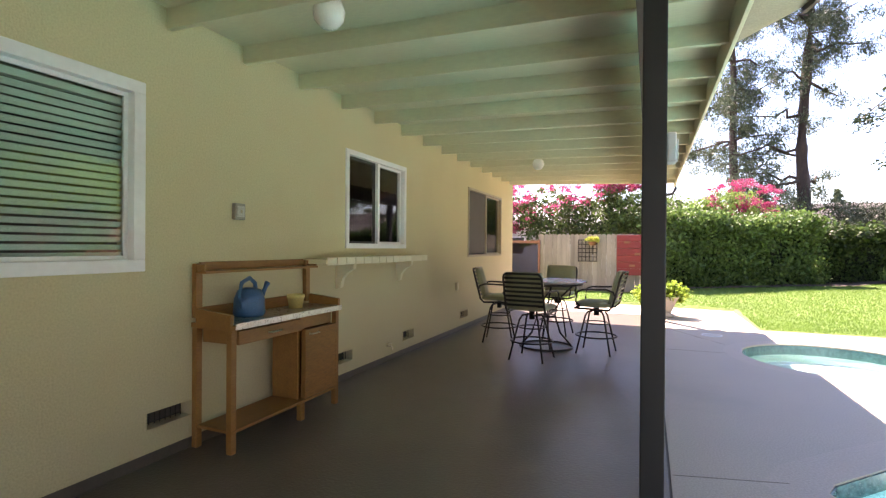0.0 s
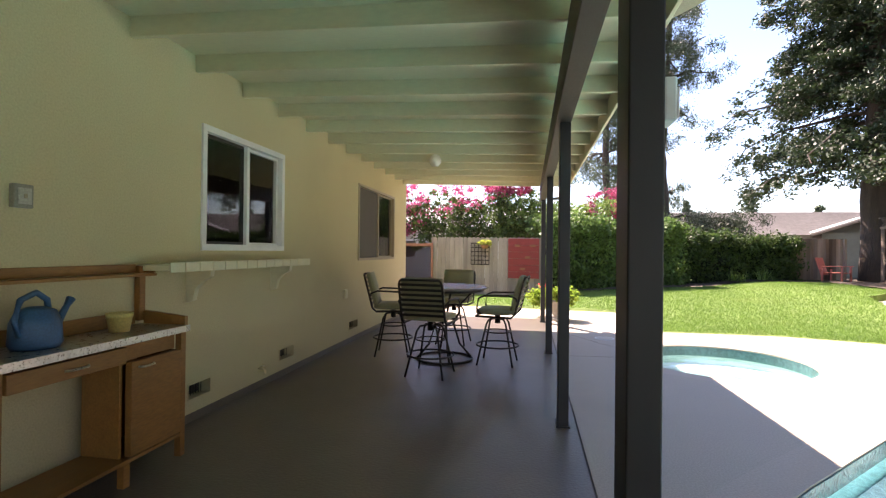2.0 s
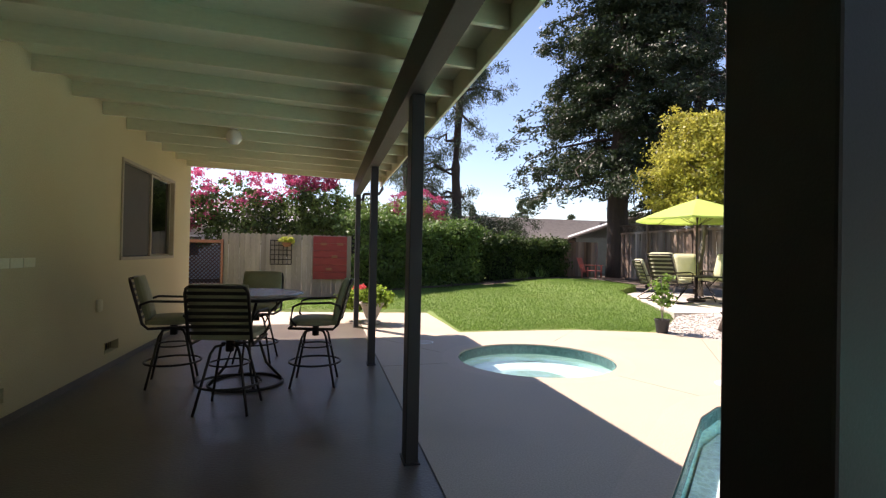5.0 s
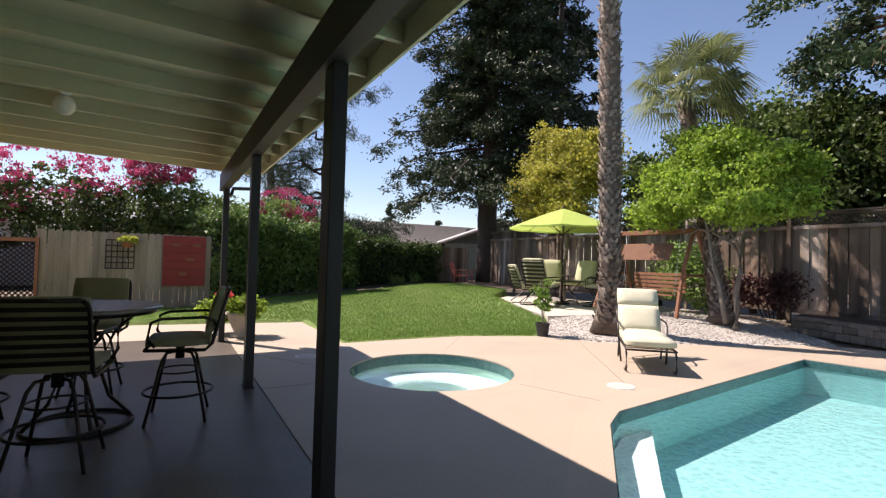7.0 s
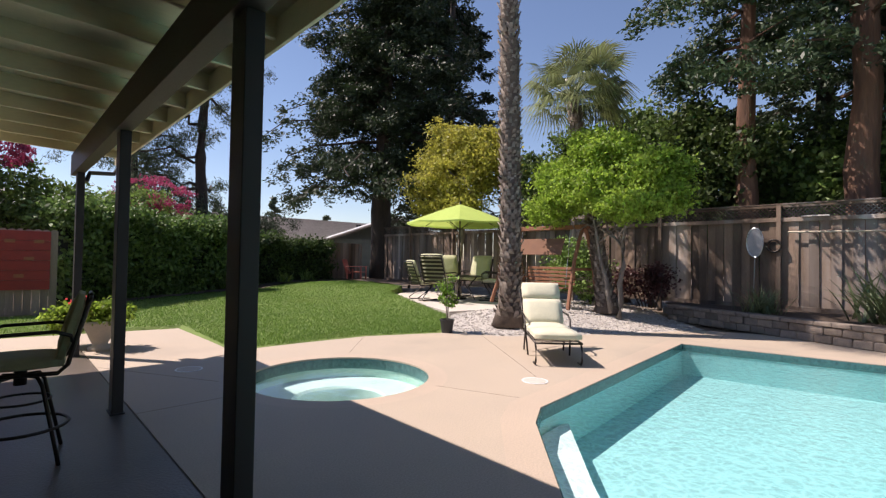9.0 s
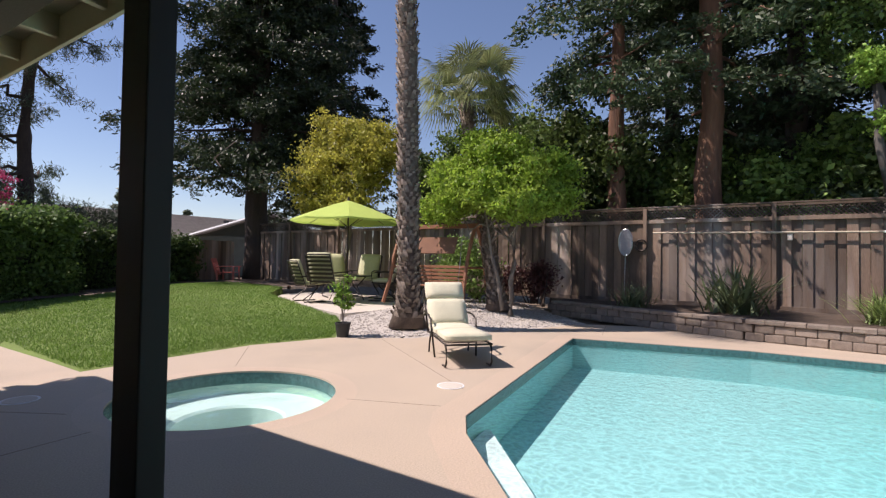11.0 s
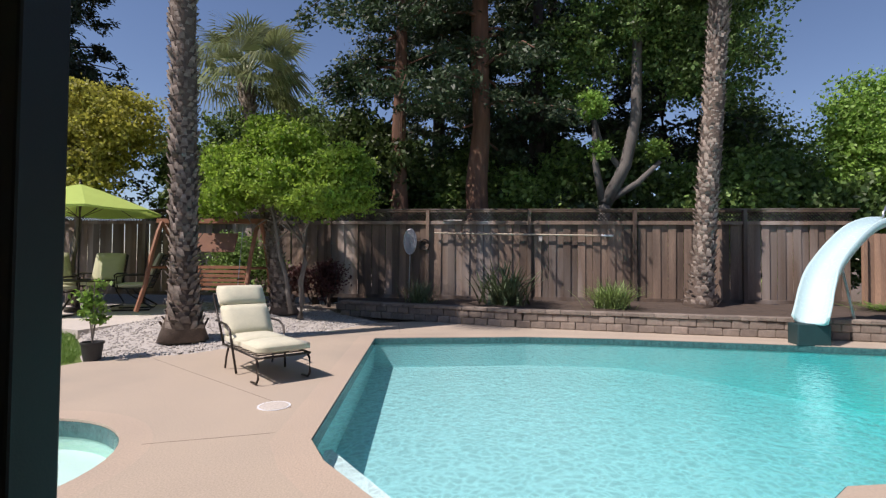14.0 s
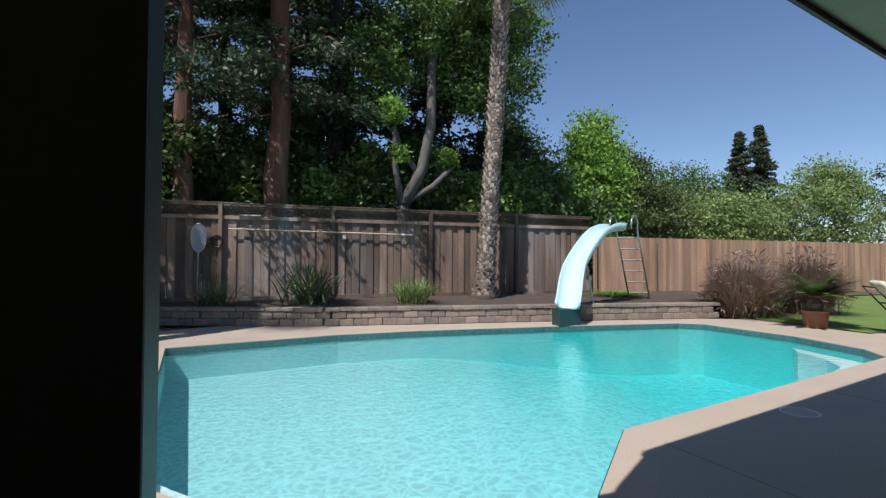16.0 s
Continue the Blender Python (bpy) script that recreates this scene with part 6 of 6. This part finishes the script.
for x, y, z, blobs, mt, sd, lb in (
        (15.5, -7.6, 0, [(0, 0, 4.2, 1.3, 1.3, 2.4), (0, 0.2, 6.0, 0.8, 0.9, 1.2)], LEAFBUSH, 91, "upright bright green tree beyond the fence"),
        (17.5, -5.2, 0, [(0, 0, 4.5, 2.0, 2.2, 2.4), (0, 0.6, 6.4, 1.0, 1.0, 1.4)], LEAFHEDGE, 92, "dark green tree beyond the fence"),
        (17.5, -11.5, 0, [(0, 0, 3.6, 2.0, 2.6, 2.0), (0, 1.0, 5.4, 1.0, 1.2, 1.2)], LEAFSUNNY, 93, "grey-green tree beyond the fence"),
        (17.0, -16.0, 0, [(0, 0, 3.0, 2.2, 3.0, 1.9)], LEAFSUNNY, 94, "rounded green tree beyond the fence"),
        (16.0, -21.0, 0, [(0, 0, 3.6, 2.5, 3.2, 2.4), (0, -1, 5.2, 1.6, 1.8, 1.4)], LEAFSUNNY, 95, "rounded green tree beyond the fence"),
        (14.0, -27.0, 0, [(0, 0, 4.2, 4.0, 3.0, 3.0), (-2, 0, 5.6, 2.6, 2.0, 2.4)], LEAFSUNNY, 96, "rounded green tree beyond the fence"),
        (22.0, -19.0, 0, [(0, 0, 4.6, 3.0, 4.0, 2.6)], LEAFHEDGE, 97, "dark green tree beyond the fence")):
    broadleaf("garden_tree", lb, x, y, z, [((0, 0, -0.1), (0, 0, blobs[0][2]), 0.14)], blobs, 22000, 0.085, mt, BARKGREY, sd, 0.26, 0.4, group="trees beyond the south fence")
for x, y, h, sd in ((29.7, -32.9, 12.2, 101), (30.2, -35.8, 13.2, 102)):
    conifer("distant_conifer", "distant dark pointed conifer", x, y, 0, h, 0.25, 1.0, 3.6, 150, 10, 0.13, LEAFPINE, BARKDARK, sd, 0.99, 0.10, "distant conifers", 20)

# pines and blossom trees behind the hedge
def pine(x, y, h, r0, seed, lean=0.0):
    t = thing("pine_tree", "tall open pine with dark trunk and airy needles", "tree", pose(x, y, 0), "pines")
    rg = np.random.default_rng(seed)
    pts = [Vector((lean * (k / 10) ** 1.5 + 0.12 * math.sin(k), 0.1 * math.cos(k * 1.7), h * k / 10 - 0.2)) for k in range(11)]
    part("trunk", trunk_mesh(pts, [r0 * (1.1 - 0.8 * k / 10) for k in range(11)], 14, r0 * 0.2, seed), BARKDARK, t, smooth=True)
    allp = []
    for k in range(26):
        f = rg.uniform(0.22, 1.0)
        c = pts[int(f * 10)]
        a = rg.uniform(0, math.tau)
        ln = (1.6 + 3.2 * (1 - f)) * rg.uniform(0.6, 1.2)
        end = c + Vector((math.cos(a) * ln, math.sin(a) * ln, rg.uniform(-0.9, 1.1)))
        lp = curve_points(c, end, 5, 0.22, rg)
        part("limb", tubem(lp, [r0 * 0.26 * (1 - 0.8 * j / 5) for j in range(6)], 6), BARKDARK, t, smooth=True)
        for j in range(10):
            b = lp[int(rg.integers(2, 6))] + Vector(rg.normal(0, 0.45, 3))
            allp.append(np.array(b) + rg.normal(size=(110, 3)) * np.array([0.24, 0.24, 0.22]) + np.array([0, 0, -0.18]))
    leaf_cards("crown", np.concatenate(allp), 0.045, LEAFPINE, t, rg, 6.0, droop=0.7)
    return t


pine(8.4, 34.5, 19, 0.42, 111, 0.4)
pine(5.4, 36.0, 17, 0.34, 112, -0.6)
pine(12.0, 37.0, 4.0, 0.12, 113, 0.3)
for x, y, bl, pk, sd in ((-3.2, 18.2, [(0, 0, 2.6, 1.4, 1.1, 1.0), (1.5, 0.2, 2.6, 1.2, 0.9, 1.0), (-1.3, 0, 2.7, 1.0, 0.9, 0.9), (0.3, -0.3, 1.9, 1.8, 0.8, 0.6)], [(-0.2, -0.2, 3.4, 1.6, 1.1, 0.8), (-1.6, -0.3, 3.0, 1.1, 0.8, 1.0), (1.2, 0, 3.5, 1.0, 0.8, 0.6)], 121),
                         (-6.0, 18.6, [(0, 0, 2.7, 1.3, 1.1, 1.0)], [(0, -0.2, 3.2, 1.5, 1.1, 0.9), (1.0, -0.4, 2.6, 0.8, 0.6, 0.8)], 122),
                         (-0.6, 19.0, [(0, 0, 2.8, 1.2, 1.0, 1.1), (1.0, 0.2, 2.6, 0.9, 0.8, 0.9), (0.2, 0, 2.0, 1.3, 0.8, 0.6)], [(-0.3, -0.2, 3.9, 0.9, 0.8, 0.5)], 123),
                         (3.6, 24.0, [(0, 0, 2.9, 1.5, 1.2, 1.0), (-1.3, 0, 2.8, 0.9, 0.9, 0.9)], [(0.1, -0.3, 3.6, 1.5, 1.0, 0.7), (0.4, -0.4, 2.9, 1.2, 0.8, 0.6)], 124)):
    broadleaf("crape_myrtle", "crape myrtle with bright pink blossom behind the fence", x, y, 0, [((0, 0, -0.1), (0, 0, 2.4), 0.07), ((0.1, 0.1, -0.1), (0.6, 0.1, 2.4), 0.05)], bl, 9000, 0.075, LEAFMID, BARKGREY, sd, 0.16, 0.4, group="crape myrtles", extra=(pk, 6400, 0.06, BLOOMPINK))


def hedge(name, label, p, q, depth, z0, z1, n, seed, mat=LEAFHEDGE, top=None):
    a, b = Vector((*p, 0)), Vector((*q, 0))
    d = (b - a)
    L = d.length
    ang = math.degrees(math.atan2(d.y, d.x))
    t = thing(name, label, "hedge", pose(*p, 0, 0, 0, ang))
    rg = np.random.default_rng(seed)
    # Near-black filler box stops see-through; the inner shade is in its colour.
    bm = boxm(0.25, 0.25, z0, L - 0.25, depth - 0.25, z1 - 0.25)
    part("core", bm, material("hedge_shade_filler", (0.012, 0.018, 0.008), None, 0.2, 1.0), t, "near-black filler box in place of the shaded inside")
    k = n // 30
    u = rg.uniform(0, 1, k)
    c = np.stack([rg.uniform(0, L, k), np.where(u < 0.55, rg.uniform(0.0, 0.28, k), rg.uniform(0, depth, k)), np.where(u < 0.55, rg.uniform(z0, z1, k), rg.uniform(z1 - 0.25, z1 + 0.08, k))], 1)
    c[:, 2] += 0.10 * np.sin(c[:, 0] * 1.3) + 0.06 * np.sin(c[:, 0] * 3.7)
    pts = (c[:, None] + rg.normal(size=(k, 30, 3)) * 0.13).reshape(-1, 3)
    leaf_cards("leaves", pts, 0.075, mat, t, rg)
    return t


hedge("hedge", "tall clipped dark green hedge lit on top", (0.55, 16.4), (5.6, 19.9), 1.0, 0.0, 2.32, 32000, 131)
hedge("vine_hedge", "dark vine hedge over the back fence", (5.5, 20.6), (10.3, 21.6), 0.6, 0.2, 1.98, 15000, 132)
for x, y, z, sd in ((8.6, 20.7, 0.45, 141), (7.4, 20.2, 0.4, 142)):
    strap_plant("fern", "small pale shrub at the hedge foot", x, y, z, 60, 0.35, 0.5, 0.03, LEAFMID, sd)
rg = np.random.default_rng(151)
mb = thing("maroon_shrub", "dark maroon shrub by the fence", "shrub", pose(11.6, 8.0, 0.3))
leaf_cards("leaves", clump_points([(0, 0, 0.65, 0.36, 0.42, 0.5), (0.2, 0.8, 0.55, 0.32, 0.4, 0.4)], 3000, 0.12, rg, 0.3), 0.055, LEAFMAROON, mb, rg)
for k in range(6):
    part("stem", tubem([(0.05 * k - 0.1, 0.1 * k - 0.1, -0.05), (0.08 * k - 0.2, 0.2 * k - 0.3, 0.45), (0.1 * k - 0.25, 0.24 * k - 0.35, 0.85)], [0.018, 0.013, 0.006], 6), BARKDARK, mb)
gb = thing("green_shrub", "loose green shrub between swing and fence", "shrub", pose(11.6, 10.2, 0.3))
leaf_cards("leaves", clump_points([(0, 0, 0.9, 0.6, 1.0, 0.9)], 5000, 0.14, rg, 0.3), 0.06, LEAFMID, gb, rg)

# sago palm in a pot by the far lounger
sg = thing("sago_palm", "small sago palm with feather leaves in a pot", "palm", pose(6.55, -6.35, 0.0))
part("pot", lathem([(0.0, 0), (0.2, 0), (0.24, 0.32), (0.26, 0.36), (0.2, 0.36), (0.0, 0.33)], 24), TEAK, sg)
part("trunk", lathem([(0.0, 0.33), (0.13, 0.33), (0.15, 0.5), (0.08, 0.62), (0.0, 0.62)], 14), PALMBARK, sg)
vs, fs = [], []
rg = np.random.default_rng(161)
for k in range(56):
    a, e = rg.uniform(0, math.tau), rg.uniform(0.15, 1.3)
    d = Vector((math.cos(a), math.sin(a), 0))
    sd = Vector((-d.y, d.x, 0))
    for j in range(22):
        u = (j + 1) / 22
        ln = 0.9
        c = Vector((0, 0, 0.66)) + d * ln * u * math.cos(e * (1 - 0.4 * u)) + Vector((0, 0, ln * (u * math.sin(e) - 0.22 * u * u)))
        for s in (-1, 1):
            i = len(vs)
            w = 0.15 * math.sin(math.pi * min(1, u * 0.9 + 0.1)) + 0.02
            tip = c + sd * s * w + d * 0.06
            vs += [tuple(c), tuple(c + d * 0.075), tuple(tip)]
            fs.append((i, i + 1, i + 2))
raw_mesh("fronds", np.array(vs), np.array(fs), LEAFBUSH, sg)


# ---- neighbouring houses ----
def house(name, label, x, y, ang, w, d, eave, ridge, wallmat, roofmat, gable=True):
    h = thing(name, label, "house", pose(x, y, 0, 0, 0, ang))
    bm = bmesh.new()
    box(bm, -w / 2, -d / 2, 0, w / 2, d / 2, eave)
    part("wall", bm, wallmat, h)
    bm = bmesh.new()
    o = 0.6
    A = [bm.verts.new(p) for p in ((-w / 2 - o, -d / 2 - o, eave - 0.05), (w / 2 + o, -d / 2 - o, eave - 0.05), (w / 2 + o, 0, ridge), (-w / 2 - o, 0, ridge), (-w / 2 - o, d / 2 + o, eave - 0.05), (w / 2 + o, d / 2 + o, eave - 0.05))]
    bm.faces.new((A[0], A[1], A[2], A[3]))
    bm.faces.new((A[3], A[2], A[5], A[4]))
    bmesh.ops.solidify(bm, geom=bm.faces, thickness=0.18)
    part("roof", bm, roofmat, h)
    for s in (-1, 1):
        bm = bmesh.new()
        v = [bm.verts.new(p) for p in ((s * w / 2, -d / 2, eave), (s * w / 2, d / 2, eave), (s * w / 2, 0, ridge - 0.15))]
        bm.faces.new(v)
        bmesh.ops.solidify(bm, geom=bm.faces, thickness=0.08)
        part("gable", bm, wallmat, h)
        for q in (-1, 1):
            part("bargeboard", tubem([(s * (w / 2 + o), q * (d / 2 + o), eave - 0.02), (s * (w / 2 + o), 0, ridge + 0.03)], 0.10, 4), WHITE, h, "white bargeboard")
    for k in range(3):
        wx = -w / 2 + w * (k + 0.5) / 3
        win = part("window", boxm(wx - 0.6, -d / 2 - 0.03, 1.0, wx + 0.6, -d / 2 - 0.002, 2.0), WHITE, h)
        part("pane", boxm(wx - 0.53, -d / 2 - 0.04, 1.07, wx + 0.53, -d / 2 - 0.032, 1.93), SCREEN, win)
    for k in range(3):
        part("roof_vent", boxm(-w / 2 + w * (k + 0.4) / 3, -1.6, eave + (ridge - eave) * 0.55, -w / 2 + w * (k + 0.4) / 3 + 0.3, -1.2, eave + (ridge - eave) * 0.55 + 0.6), BROWN, h)
    return h


house("neighbour_house", "neighbouring house with pale wall and low grey roof", 17.0, 45.0, 0, 28, 9, 2.9, 4.9, PALEWALL, ROOFGREY)
house("neighbour_house", "neighbouring gabled house with white bargeboards", 24.5, 37.5, 62, 9, 9, 2.8, 4.6, material("green_grey_wall", (0.20, 0.22, 0.18), None, 0.5, 0.9), ROOFGREY)
house("neighbour_house", "neighbouring house with white wall beyond the fence", -2.5, 30.0, 4, 13, 8, 2.6, 4.0, PALEWALL, material("white_roof", (0.70, 0.69, 0.68), None, 0.5, 0.8))
house("neighbour_house", "brown neighbouring house beside the side yard", -11.5, 24.0, 90, 12, 8, 2.9, 4.8, material("brown_siding", (0.16, 0.10, 0.075), None, 0.5, 0.9), ROOFGREY)
for x, y, sd in ((14, 60, 171), (18, 62, 172), (24, 60, 173), (30, 58, 174), (9, 58, 175)):
    conifer("distant_conifer", "distant dark pointed conifer", x, y, 0, 6.5 + (sd % 3), 0.2, 1.0, 2.0, 24, 10, 0.25, LEAFPINE, BARKDARK, sd, 0.9, 0.15, "distant conifers", 12)
